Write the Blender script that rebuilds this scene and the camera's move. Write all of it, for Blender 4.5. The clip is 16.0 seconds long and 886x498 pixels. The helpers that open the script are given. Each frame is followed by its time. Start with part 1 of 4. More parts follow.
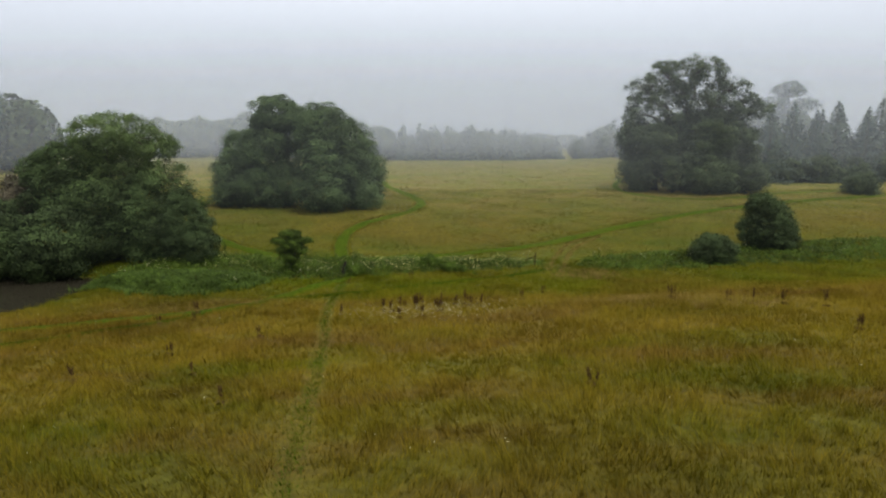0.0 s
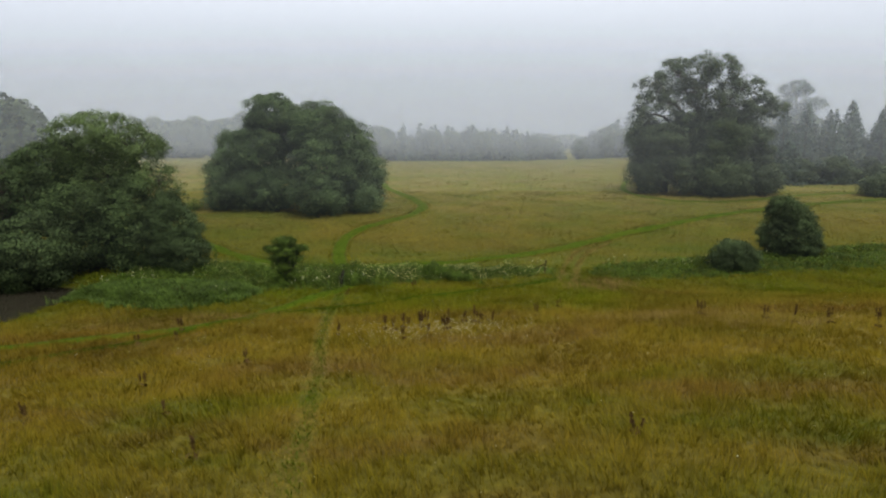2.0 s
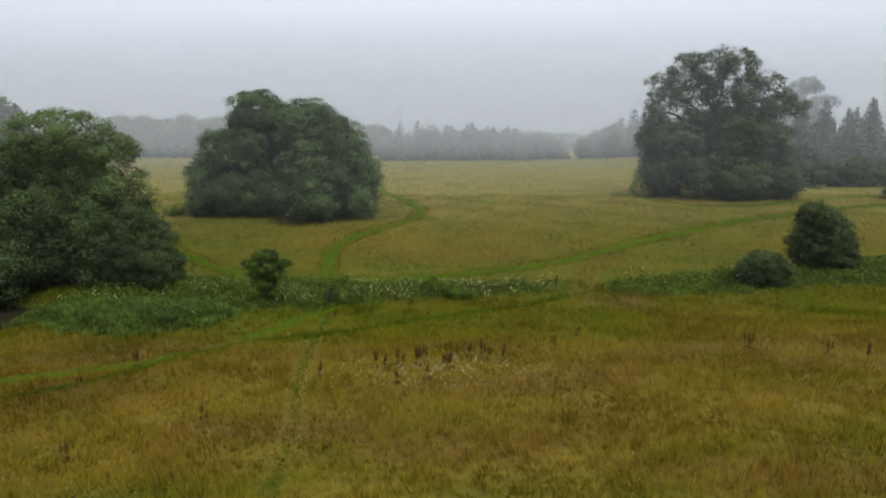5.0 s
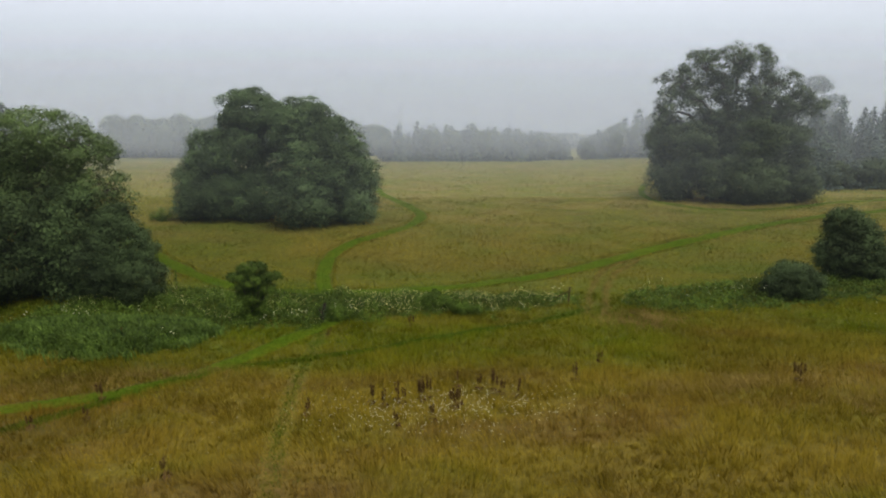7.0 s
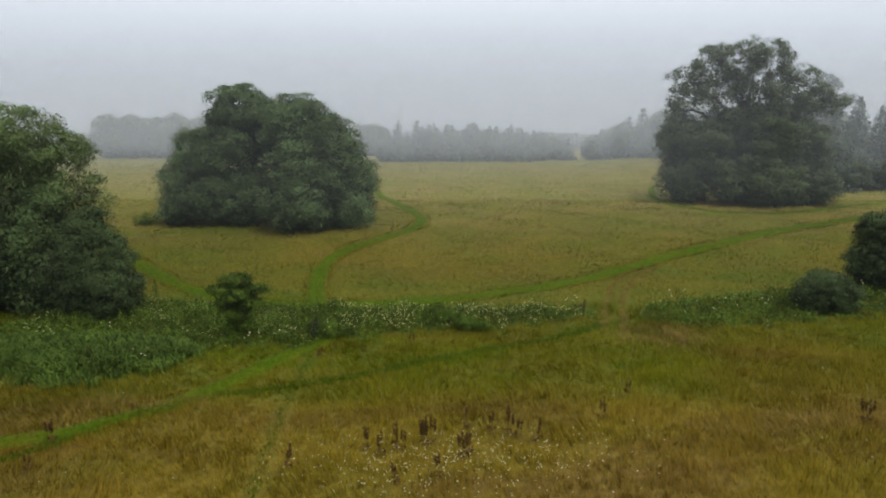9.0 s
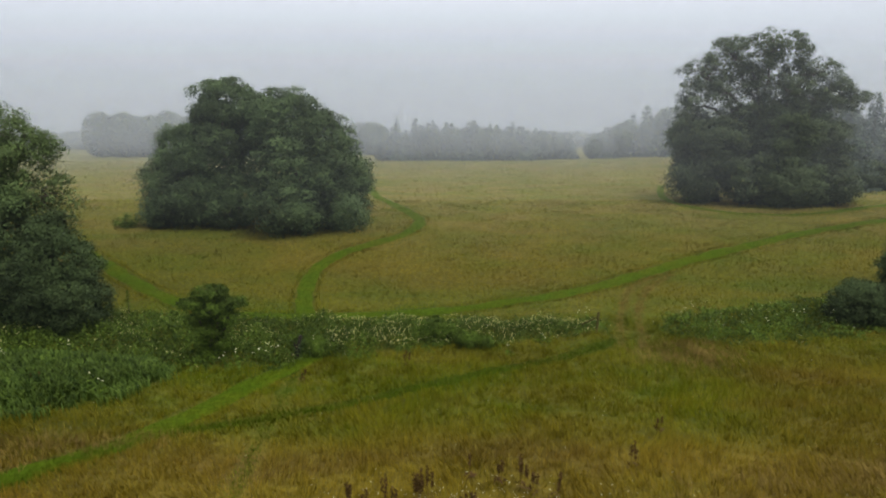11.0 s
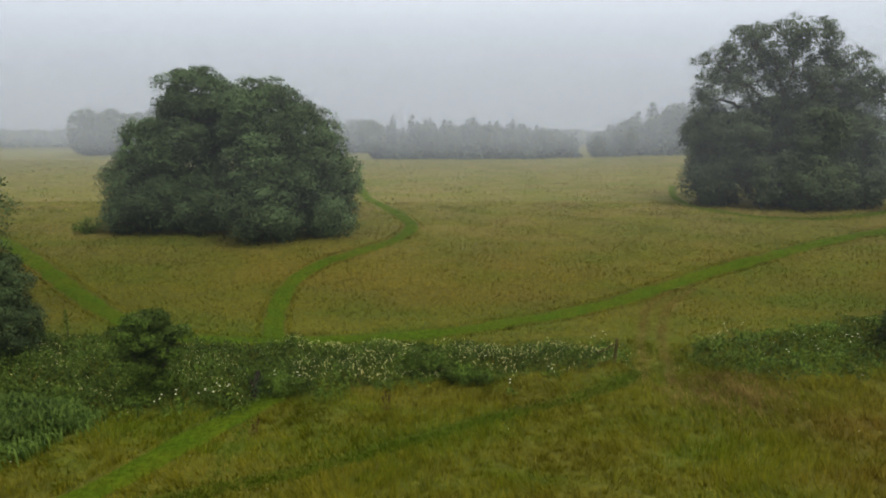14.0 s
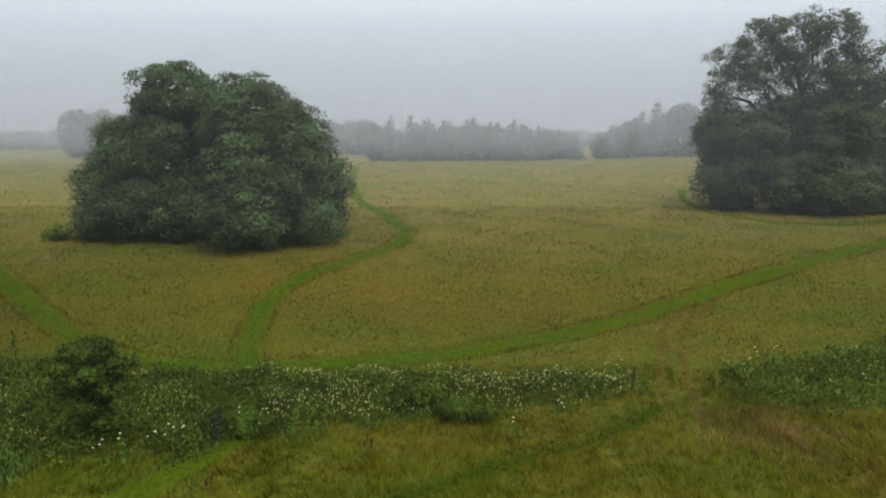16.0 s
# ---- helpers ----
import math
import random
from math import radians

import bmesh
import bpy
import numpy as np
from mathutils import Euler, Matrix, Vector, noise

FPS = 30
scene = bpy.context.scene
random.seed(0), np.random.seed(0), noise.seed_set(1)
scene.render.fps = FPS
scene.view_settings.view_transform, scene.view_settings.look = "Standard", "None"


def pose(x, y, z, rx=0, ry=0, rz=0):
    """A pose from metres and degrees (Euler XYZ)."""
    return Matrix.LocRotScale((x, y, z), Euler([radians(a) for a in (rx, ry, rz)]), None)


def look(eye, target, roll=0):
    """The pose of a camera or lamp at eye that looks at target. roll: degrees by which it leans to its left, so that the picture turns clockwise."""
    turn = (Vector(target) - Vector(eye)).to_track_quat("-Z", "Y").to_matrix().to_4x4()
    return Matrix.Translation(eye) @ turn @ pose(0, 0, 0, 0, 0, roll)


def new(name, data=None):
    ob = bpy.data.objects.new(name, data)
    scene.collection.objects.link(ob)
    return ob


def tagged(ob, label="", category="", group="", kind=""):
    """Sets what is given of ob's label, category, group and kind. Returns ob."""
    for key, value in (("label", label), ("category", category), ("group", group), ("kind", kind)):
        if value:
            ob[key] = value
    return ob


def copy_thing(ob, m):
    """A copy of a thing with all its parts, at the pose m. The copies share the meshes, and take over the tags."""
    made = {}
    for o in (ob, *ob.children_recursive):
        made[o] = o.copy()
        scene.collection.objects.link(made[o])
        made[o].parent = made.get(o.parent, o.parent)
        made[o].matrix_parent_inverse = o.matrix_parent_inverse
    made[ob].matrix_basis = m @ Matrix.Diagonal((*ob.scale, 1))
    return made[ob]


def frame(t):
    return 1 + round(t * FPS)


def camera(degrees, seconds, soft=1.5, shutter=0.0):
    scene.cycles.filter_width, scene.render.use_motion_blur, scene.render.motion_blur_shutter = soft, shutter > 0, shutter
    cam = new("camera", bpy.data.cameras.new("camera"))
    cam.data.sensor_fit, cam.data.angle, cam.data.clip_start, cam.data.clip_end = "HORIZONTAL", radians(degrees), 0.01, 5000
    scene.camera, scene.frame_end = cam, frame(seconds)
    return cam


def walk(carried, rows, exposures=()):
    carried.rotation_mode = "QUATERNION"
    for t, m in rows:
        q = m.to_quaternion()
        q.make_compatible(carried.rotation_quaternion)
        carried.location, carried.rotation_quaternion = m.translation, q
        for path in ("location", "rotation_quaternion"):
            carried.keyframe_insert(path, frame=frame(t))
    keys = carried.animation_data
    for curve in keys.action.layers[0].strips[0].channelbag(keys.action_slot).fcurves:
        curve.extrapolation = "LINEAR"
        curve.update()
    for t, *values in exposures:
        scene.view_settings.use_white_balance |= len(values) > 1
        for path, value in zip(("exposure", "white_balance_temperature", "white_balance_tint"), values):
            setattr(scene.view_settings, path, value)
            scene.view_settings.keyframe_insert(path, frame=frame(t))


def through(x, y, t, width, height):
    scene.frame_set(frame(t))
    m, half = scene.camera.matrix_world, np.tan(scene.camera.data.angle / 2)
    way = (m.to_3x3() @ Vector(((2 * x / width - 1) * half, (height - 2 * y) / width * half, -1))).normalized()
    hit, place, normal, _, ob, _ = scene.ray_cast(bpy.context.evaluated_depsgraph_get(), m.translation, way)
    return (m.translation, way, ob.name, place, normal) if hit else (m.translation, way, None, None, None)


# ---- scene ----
cam = camera(72.0, 16.0, soft=2.1)
PATH = [
    (0, pose(0.035, 0.029, 11.996, 80.387, 0.0, 0.688)),
    (0.5, pose(-0.217, 0.914, 11.999, 80.432, 0.0, 0.672)),
    (1, pose(-0.371, 1.812, 12.019, 80.435, 0.0, 0.650)),
    (1.5, pose(-0.459, 2.722, 12.051, 80.412, 0.0, 0.622)),
    (2, pose(-0.507, 3.643, 12.095, 80.375, 0.0, 0.592)),
    (2.5, pose(-0.534, 4.575, 12.145, 80.332, 0.0, 0.559)),
    (3, pose(-0.556, 5.517, 12.201, 80.291, 0.0, 0.527)),
    (3.5, pose(-0.582, 6.468, 12.258, 80.255, 0.0, 0.495)),
    (4, pose(-0.618, 7.427, 12.315, 80.226, 0.0, 0.464)),
    (5.25, pose(-0.770, 9.856, 12.436, 80.192, 0.0, 0.392)),
    (6.5, pose(-0.989, 12.324, 12.505, 80.198, 0.0, 0.332)),
    (7, pose(-1.082, 13.319, 12.514, 80.204, 0.0, 0.311)),
    (7.5, pose(-1.171, 14.319, 12.513, 80.210, 0.0, 0.291)),
    (8, pose(-1.252, 15.323, 12.501, 80.213, 0.0, 0.274)),
    (8.5, pose(-1.320, 16.331, 12.481, 80.212, 0.0, 0.257)),
    (9, pose(-1.371, 17.341, 12.452, 80.206, 0.0, 0.243)),
    (10.25, pose(-1.410, 19.877, 12.354, 80.165, 0.0, 0.213)),
    (11.5, pose(-1.311, 22.424, 12.245, 80.095, 0.0, 0.194)),
    (12, pose(-1.237, 23.445, 12.205, 80.064, 0.0, 0.190)),
    (12.5, pose(-1.148, 24.468, 12.170, 80.036, 0.0, 0.188)),
    (13, pose(-1.049, 25.491, 12.139, 80.014, 0.0, 0.189)),
    (13.5, pose(-0.944, 26.514, 12.114, 79.999, 0.0, 0.192)),
    (14, pose(-0.839, 27.538, 12.092, 79.996, 0.0, 0.198)),
    (14.5, pose(-0.739, 28.563, 12.073, 80.008, 0.0, 0.206)),
    (15, pose(-0.651, 29.588, 12.054, 80.036, 0.0, 0.217)),
    (15.5, pose(-0.579, 30.614, 12.028, 80.083, 0.0, 0.229)),
    (16, pose(-0.527, 31.640, 11.989, 80.150, 0.0, 0.243)),
]
walk(cam, PATH, exposures=((0, 0.31), (8, 0.28), (16, 0.25)))

# ---- world and light ----
world = bpy.data.worlds.new("overcast_sky")
scene.world = world
world.use_nodes = True
wn, wl = world.node_tree.nodes, world.node_tree.links
wn.clear()
w_out = wn.new("ShaderNodeOutputWorld")
w_bg = wn.new("ShaderNodeBackground")
w_coord = wn.new("ShaderNodeTexCoord")
w_sep = wn.new("ShaderNodeSeparateXYZ")
w_ramp = wn.new("ShaderNodeValToRGB")
w_sky = wn.new("ShaderNodeTexSky")
w_sky.sky_type = "NISHITA"
w_sky.sun_disc = False
w_sky.sun_elevation = radians(61)
w_sky.sun_rotation = radians(130)
w_sky.dust_density = 6.0
w_mix = wn.new("ShaderNodeMix")
w_mix.data_type = "RGBA"
w_mix.inputs["Factor"].default_value = 0.985
w_noise = wn.new("ShaderNodeTexNoise")
w_noise.inputs["Scale"].default_value = 2.2
w_noise.inputs["Detail"].default_value = 1.0
w_cloud = wn.new("ShaderNodeMapRange")
w_cloud.inputs["To Min"].default_value = 0.995
w_cloud.inputs["To Max"].default_value = 1.005
w_mul = wn.new("ShaderNodeVectorMath")
w_mul.operation = "SCALE"
SKY = ((0.0, (0.350, 0.380, 0.434)), (0.05, (0.405, 0.438, 0.497)), (0.13, (0.552, 0.590, 0.656)), (0.22, (0.632, 0.674, 0.740)),
       (0.45, (1.02, 1.06, 1.12)), (1.0, (1.76, 1.78, 1.80)))
ramp = w_ramp.color_ramp
ramp.interpolation = "B_SPLINE"
while len(ramp.elements) < len(SKY):
    ramp.elements.new(0.5)
for e, (at, c) in zip(ramp.elements, SKY):
    e.position, e.color = at, (*c, 1)
wl.new(w_coord.outputs["Generated"], w_sep.inputs[0])
wl.new(w_sep.outputs["Z"], w_ramp.inputs["Fac"])
wl.new(w_coord.outputs["Generated"], w_noise.inputs["Vector"])
wl.new(w_noise.outputs[0], w_cloud.inputs["Value"])
wl.new(w_ramp.outputs["Color"], w_mul.inputs[0])
wl.new(w_cloud.outputs[0], w_mul.inputs["Scale"])
wl.new(w_sky.outputs["Color"], w_mix.inputs["A"])
wl.new(w_mul.outputs[0], w_mix.inputs["B"])
wl.new(w_mix.outputs["Result"], w_bg.inputs["Color"])
w_bg.inputs["Strength"].default_value = 1.0
wl.new(w_bg.outputs[0], w_out.inputs[0])

sun = new("sun", bpy.data.lights.new("sun", "SUN"))
sun.data.energy = 1.9
sun.data.angle = radians(40)
sun.data.color = (1.0, 0.97, 0.92)
sun.matrix_world = look((38, 8, 90), (0, 40, 0))
scene.view_settings.exposure = 0.0

RNG = np.random.default_rng(7)


# ---- shape of the land ----
PROFILE_Y = (-400, -60, 0, 22, 38, 48, 54, 60, 69, 80, 88, 100, 130, 180, 260, 500, 3000)
PROFILE_Z = (9.0, 6.5, 4.6, 3.0, 1.6, 0.6, 0.2, 0.25, 0.9, 3.0, 4.0, 5.0, 6.3, 7.7, 8.6, 10.0, 12.0)
WATER_Z = -0.35
LINE_Y = np.linspace(-400, 3000, 6801)
LINE_Z = np.interp(LINE_Y, PROFILE_Y, PROFILE_Z)
BLUR = np.hanning(15) / np.hanning(15).sum()
LINE_Z[7:-7] = np.convolve(LINE_Z, BLUR, "same")[7:-7]


def smooth(v, lo, hi):
    s = np.clip((v - lo) / (hi - lo), 0, 1)
    return s * s * (3 - 2 * s)


def height(x, y):
    """The ground's height: a meadow falling to a wet hollow and rising beyond it."""
    x, y = np.asarray(x, float), np.asarray(y, float)
    z = np.interp(y, LINE_Y, LINE_Z)
    z = z + 0.045 * np.clip(x, -60, 60) * (1 - smooth(y, 40, 54))
    z = z + 0.03 * np.clip(x - 20, 0, 120) * smooth(y, 100, 190)
    z = z - 1.7 * np.exp(-(((x + 40.5) / 9.5) ** 2 + ((y - 52.2) / 4.8) ** 2) ** 1.5)
    z = z - 0.8 * np.exp(-(((x + 37.5) / 5.6) ** 2 + ((y - 46.6) / 3.2) ** 2) ** 1.5)
    return z


def bumps(x, y):
    return 0.05 * np.sin(0.9 * x + 1.3 * np.sin(0.4 * y)) * np.sin(0.75 * y + 0.6 * np.sin(0.5 * x))


PATHS = {
    "valley": (((-48, 29), (-30, 36), (-19.5, 40.2), (-16.2, 42), (-13.5, 45), (-11.8, 48.3), (-10.2, 52), (-8.9, 54.6)), 0.95),
    "cross": (((-42, 22), (-28, 30.5), (-21, 35.3), (-17.8, 38.6), (-15.3, 42.3), (-13, 44.6), (-8.7, 46.1), (-4, 48.5), (1.6, 52.3),
               (6, 54.9), (9.3, 57.6)), 0.56),
    "hill": (((-11.0, 62.2), (-12.0, 66), (-12.5, 70), (-12.2, 73.5), (-10.2, 77), (-7.5, 79.6), (-5.2, 82.5), (-4.1, 86.5), (-5.2, 91),
              (-7.6, 96.5), (-10.8, 104.5), (-13.5, 118), (-16, 134), (-19, 160)), 0.82),
    "long": (((-60, 96), (-45, 85), (-34.3, 76.4), (-27.2, 70.2), (-21.4, 65.4), (-16.8, 62.8), (-10.9, 62.1), (-2.5, 63.2), (3.2, 65.2),
              (9, 67.9), (18.5, 73.6), (28.5, 79), (41, 85.3), (60, 92), (95, 100)), 0.82),
    "ring": (((32, 116), (28.5, 106), (27.4, 98.7), (30, 92.9), (35, 90.4), (42, 91.4), (52, 96), (66, 99)), 0.6),
}
TRODDEN = (((-3.6, 10), (-4.3, 15), (-5.2, 21.5), (-6.5, 30.5), (-7.7, 36.5), (-8.6, 43), (-9.0, 49), (-9.6, 55), (-11.3, 62)), 0.36)
RUTS = (((9.2, 56.6), (10.0, 59.2), (10.5, 61.5), (11.6, 64.4), (13.4, 68.6), (16.6, 71.8)), ((10.4, 56.2), (11.3, 59.2), (11.8, 61.5), (12.8, 64.4), (14.6, 68.2), (17.6, 71.6)))


def away(x, y, line):
    """The distance from points to a line of corners."""
    best = np.full(np.shape(x), 1e9)
    for (ax, ay), (bx, by) in zip(line, line[1:]):
        dx, dy = bx - ax, by - ay
        s = np.clip(((x - ax) * dx + (y - ay) * dy) / (dx * dx + dy * dy), 0, 1)
        best = np.minimum(best, np.hypot(x - ax - s * dx, y - ay - s * dy))
    return best


def rounded(line, step=0.6):
    """The same line with its corners rounded (Catmull-Rom), as evenly spaced points."""
    p = np.array([line[0], *line, line[-1]], float)
    out = []
    for a, b, c, d in zip(p, p[1:], p[2:], p[3:]):
        n = max(2, int(np.hypot(*(c - b)) / step))
        for s in np.arange(n) / n:
            out.append(0.5 * (2 * b + (c - a) * s + (2 * a - 5 * b + 4 * c - d) * s**2 + (3 * b - a - 3 * c + d) * s**3))
    return np.array(out + [p[-1]])


LANES = [(rounded(line, 1.2), half) for line, half in PATHS.values()]


def inside(x, y, poly):
    """Whether points lie in a polygon."""
    hit = np.zeros(np.shape(x), bool)
    for (ax, ay), (bx, by) in zip(poly, poly[1:] + poly[:1]):
        crosses = (ay > y) != (by > y)
        hit ^= crosses & (x < (bx - ax) * (y - ay) / (by - ay + 1e-9) + ax)
    return hit


REEDS = ((-33, 51.8), (-27, 49.0), (-21.8, 46.2), (-17.5, 48), (-15.4, 50.6), (-16.2, 53.2), (-23, 54.6), (-31, 54.4))
HERBS_LEFT = ((-33, 54.4), (-23, 54.4), (-16, 53), (-14, 52.2), (-8.4, 53.8), (-7.6, 57), (-9.6, 61.2), (-17, 61.0), (-22, 62.5), (-27, 62))
HERBS_MID = ((-9.2, 61.0), (-8, 54.2), (-3, 55.9), (2, 56.9), (7, 58.3), (9.2, 59.6), (9.0, 61.2), (0, 61.2))
HERBS_RIGHT = ((12.4, 59.2), (16.5, 56.6), (24, 58.6), (34, 61), (50, 63), (50, 71), (43, 70), (29, 66.4), (19, 63.4), (13.4, 61.6))
BEDS = (REEDS, HERBS_LEFT, HERBS_MID, HERBS_RIGHT)


# ---- materials ----
def material(name, rough=0.8):
    m = bpy.data.materials.new(name)
    m.use_nodes = True
    n, l = m.node_tree.nodes, m.node_tree.links
    b = n["Principled BSDF"]
    b.inputs["Roughness"].default_value = rough
    return m, n, l, b


def rgb_ramp(n, stops):
    r = n.new("ShaderNodeValToRGB")
    while len(r.color_ramp.elements) < len(stops):
        r.color_ramp.elements.new(0.5)
    for e, (at, c) in zip(r.color_ramp.elements, stops):
        e.position, e.color = at, (*c, 1)
    return r


def noise_at(n, l, scale, detail=3.0, stretch=(1, 1, 1), rough=0.55):
    g = n.new("ShaderNodeNewGeometry")
    mp = n.new("ShaderNodeMapping")
    mp.inputs["Scale"].default_value = stretch
    t = n.new("ShaderNodeTexNoise")
    t.inputs["Scale"].default_value = scale
    t.inputs["Detail"].default_value = detail
    t.inputs["Roughness"].default_value = rough
    l.new(g.outputs["Position"], mp.inputs["Vector"])
    l.new(mp.outputs[0], t.inputs["Vector"])
    return t.outputs[0]


def blend(n, l, fac, a, b, kind="MIX"):
    m = n.new("ShaderNodeMix")
    m.data_type, m.blend_type = "RGBA", kind
    for socket, value in (("Factor", fac), ("A", a), ("B", b)):
        if isinstance(value, (int, float)):
            m.inputs[socket].default_value = value
        elif isinstance(value, tuple):
            m.inputs[socket].default_value = (*value, 1)
        else:
            l.new(value, m.inputs[socket])
    return m.outputs["Result"]


def fit_range(n, l, value, lo, hi, a=0.0, b=1.0):
    r = n.new("ShaderNodeMapRange")
    r.interpolation_type = "SMOOTHSTEP"
    r.inputs["From Min"].default_value, r.inputs["From Max"].default_value = lo, hi
    r.inputs["To Min"].default_value, r.inputs["To Max"].default_value = a, b
    l.new(value, r.inputs["Value"])
    return r.outputs[0]


GREEN, OLIVE, TAN, RUST = (0.098, 0.122, 0.006), (0.172, 0.136, 0.009), (0.235, 0.170, 0.020), (0.166, 0.098, 0.022)


def meadow_colour(n, l):
    """Patches of green, olive, straw and rusty grass, with far haze and near vignetting put in, the same for the sward
    and the ground under it.
    """
    wide = fit_range(n, l, noise_at(n, l, 0.075, 3.0, (0.7, 1.2, 0.1)), 0.38, 0.62)
    mid = fit_range(n, l, noise_at(n, l, 0.22, 4.0, (0.6, 1.3, 0.1)), 0.38, 0.64)
    red = fit_range(n, l, noise_at(n, l, 0.16, 4.0, (0.5, 1.4, 0.13)), 0.45, 0.66, 0.0, 0.85)
    small = fit_range(n, l, noise_at(n, l, 1.1, 4.0), 0.3, 0.7, 0.0, 0.55)
    c = blend(n, l, wide, GREEN, OLIVE)
    c = blend(n, l, mid, c, blend(n, l, 0.55, OLIVE, TAN))
    c = blend(n, l, red, c, RUST)
    c = blend(n, l, small, c, OLIVE)
    g = n.new("ShaderNodeNewGeometry")
    sep = n.new("ShaderNodeSeparateXYZ")
    l.new(g.outputs["Position"], sep.inputs[0])
    rise = fit_range(n, l, sep.outputs["Y"], 38, 48)
    damp = n.new("ShaderNodeMath")
    damp.operation = "MULTIPLY"
    l.new(rise, damp.inputs[0])
    l.new(fit_range(n, l, sep.outputs["Y"], 63, 74, 0.78, 0.0), damp.inputs[1])
    c = blend(n, l, damp.outputs[0], c, blend(n, l, mid, (0.084, 0.126, 0.005), (0.130, 0.138, 0.009)))
    # Near grass is redder, and darkened in colour to stand for lens vignetting.
    near_dark = fit_range(n, l, sep.outputs["Y"], 13, 27, 0.5, 0.0)
    c = blend(n, l, near_dark, c, blend(n, l, red, (0.088, 0.086, 0.008), (0.098, 0.062, 0.010)))
    straw = n.new("ShaderNodeMath")
    straw.operation = "MULTIPLY"
    l.new(fit_range(n, l, sep.outputs["Y"], 24, 36, 0.0, 0.55), straw.inputs[0])
    l.new(fit_range(n, l, sep.outputs["Y"], 39, 46, 1.0, 0.0), straw.inputs[1])
    c = blend(n, l, straw.outputs[0], c, blend(n, l, red, TAN, (0.180, 0.118, 0.026)))
    apart = n.new("ShaderNodeVectorMath")
    apart.operation = "DISTANCE"
    flat = n.new("ShaderNodeVectorMath")
    flat.operation = "MULTIPLY"
    flat.inputs[1].default_value = (1.0, 0.75, 0.0)
    l.new(g.outputs["Position"], flat.inputs[0])
    l.new(flat.outputs[0], apart.inputs[0])
    apart.inputs[1].default_value = (19.0, 33.5, 0.0)
    knoll = fit_range(n, l, apart.outputs["Value"], 4.0, 10.5, 0.6, 0.0)
    c = blend(n, l, knoll, c, blend(n, l, red, (0.165, 0.135, 0.018), (0.175, 0.098, 0.022)))
    # Rusty brown patch on the left, with vignetting also painted into its colour.
    hollow = n.new("ShaderNodeVectorMath")
    hollow.operation = "DISTANCE"
    l.new(flat.outputs[0], hollow.inputs[0])
    hollow.inputs[1].default_value = (-21.0, 29.5, 0.0)
    c = blend(n, l, fit_range(n, l, hollow.outputs["Value"], 4.0, 11.0, 0.6, 0.0), c, blend(n, l, mid, (0.112, 0.092, 0.010), (0.130, 0.074, 0.012)))
    slope = fit_range(n, l, sep.outputs["Y"], 62, 70, 0.0, 0.6)
    c = blend(n, l, slope, c, blend(n, l, wide, (0.074, 0.106, 0.004), (0.124, 0.114, 0.007)))
    # Straw grass far off blended paler: distance haze put into the colour.
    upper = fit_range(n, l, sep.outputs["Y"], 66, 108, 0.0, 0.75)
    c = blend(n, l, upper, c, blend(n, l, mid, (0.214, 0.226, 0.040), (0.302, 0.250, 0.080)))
    tuft = fit_range(n, l, noise_at(n, l, 3.2, 3.0, (1, 1, 0.3)), 0.32, 0.68, 0.76, 1.10)
    return blend(n, l, 1.0, c, tuft, "MULTIPLY")


def make_ground():
    m, n, l, b = material("meadow_soil", 0.95)
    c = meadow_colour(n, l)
    # Mottled darkening all over: shade between the blades put into the ground colour.
    fine_shade = fit_range(n, l, noise_at(n, l, 6.0, 5.0, (1, 1, 0.4), 0.7), 0.25, 0.75, 0.42, 0.72)
    c = blend(n, l, 1.0, c, fine_shade, "MULTIPLY")
    l.new(c, b.inputs["Base Color"])
    b.inputs["Specular IOR Level"].default_value = 0.15
    bump = n.new("ShaderNodeBump")
    bump.inputs["Strength"].default_value = 0.6
    bump.inputs["Distance"].default_value = 0.12
    l.new(noise_at(n, l, 3.0, 5.0, (1, 1, 1), 0.7), bump.inputs["Height"])
    l.new(bump.outputs[0], b.inputs["Normal"])
    return m


def make_sward(name, tint=None):
    m, n, l, b = material(name, 0.75)
    g = n.new("ShaderNodeNewGeometry")
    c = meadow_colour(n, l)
    if tint:
        c = blend(n, l, fit_range(n, l, noise_at(n, l, 0.7, 5.0), 0.3, 0.7, 1.0, 0.68), c, tint)
        streak = fit_range(n, l, noise_at(n, l, 4.5, 4.0, (1, 1, 0.3), 0.65), 0.3, 0.7, 0.62, 1.08)
        c = blend(n, l, 1.0, c, streak, "MULTIPLY")
    dry = fit_range(n, l, g.outputs["Random Per Island"], 0.6, 1.0, 0.0, 0.32)
    if not tint:
        c = blend(n, l, dry, c, (0.27, 0.175, 0.018))
    shade = fit_range(n, l, g.outputs["Random Per Island"], 0.0, 0.5, 0.62, 1.10)
    c = blend(n, l, 1.0, c, shade, "MULTIPLY")
    l.new(c, b.inputs["Base Color"])
    b.inputs["Specular IOR Level"].default_value = 0.01
    tr = n.new("ShaderNodeBsdfTranslucent")
    l.new(c, tr.inputs["Color"])
    mix = n.new("ShaderNodeMixShader")
    mix.inputs[0].default_value = 0.35
    l.new(b.outputs[0], mix.inputs[1])
    l.new(tr.outputs[0], mix.inputs[2])
    l.new(mix.outputs[0], n["Material Output"].inputs["Surface"])
    return m


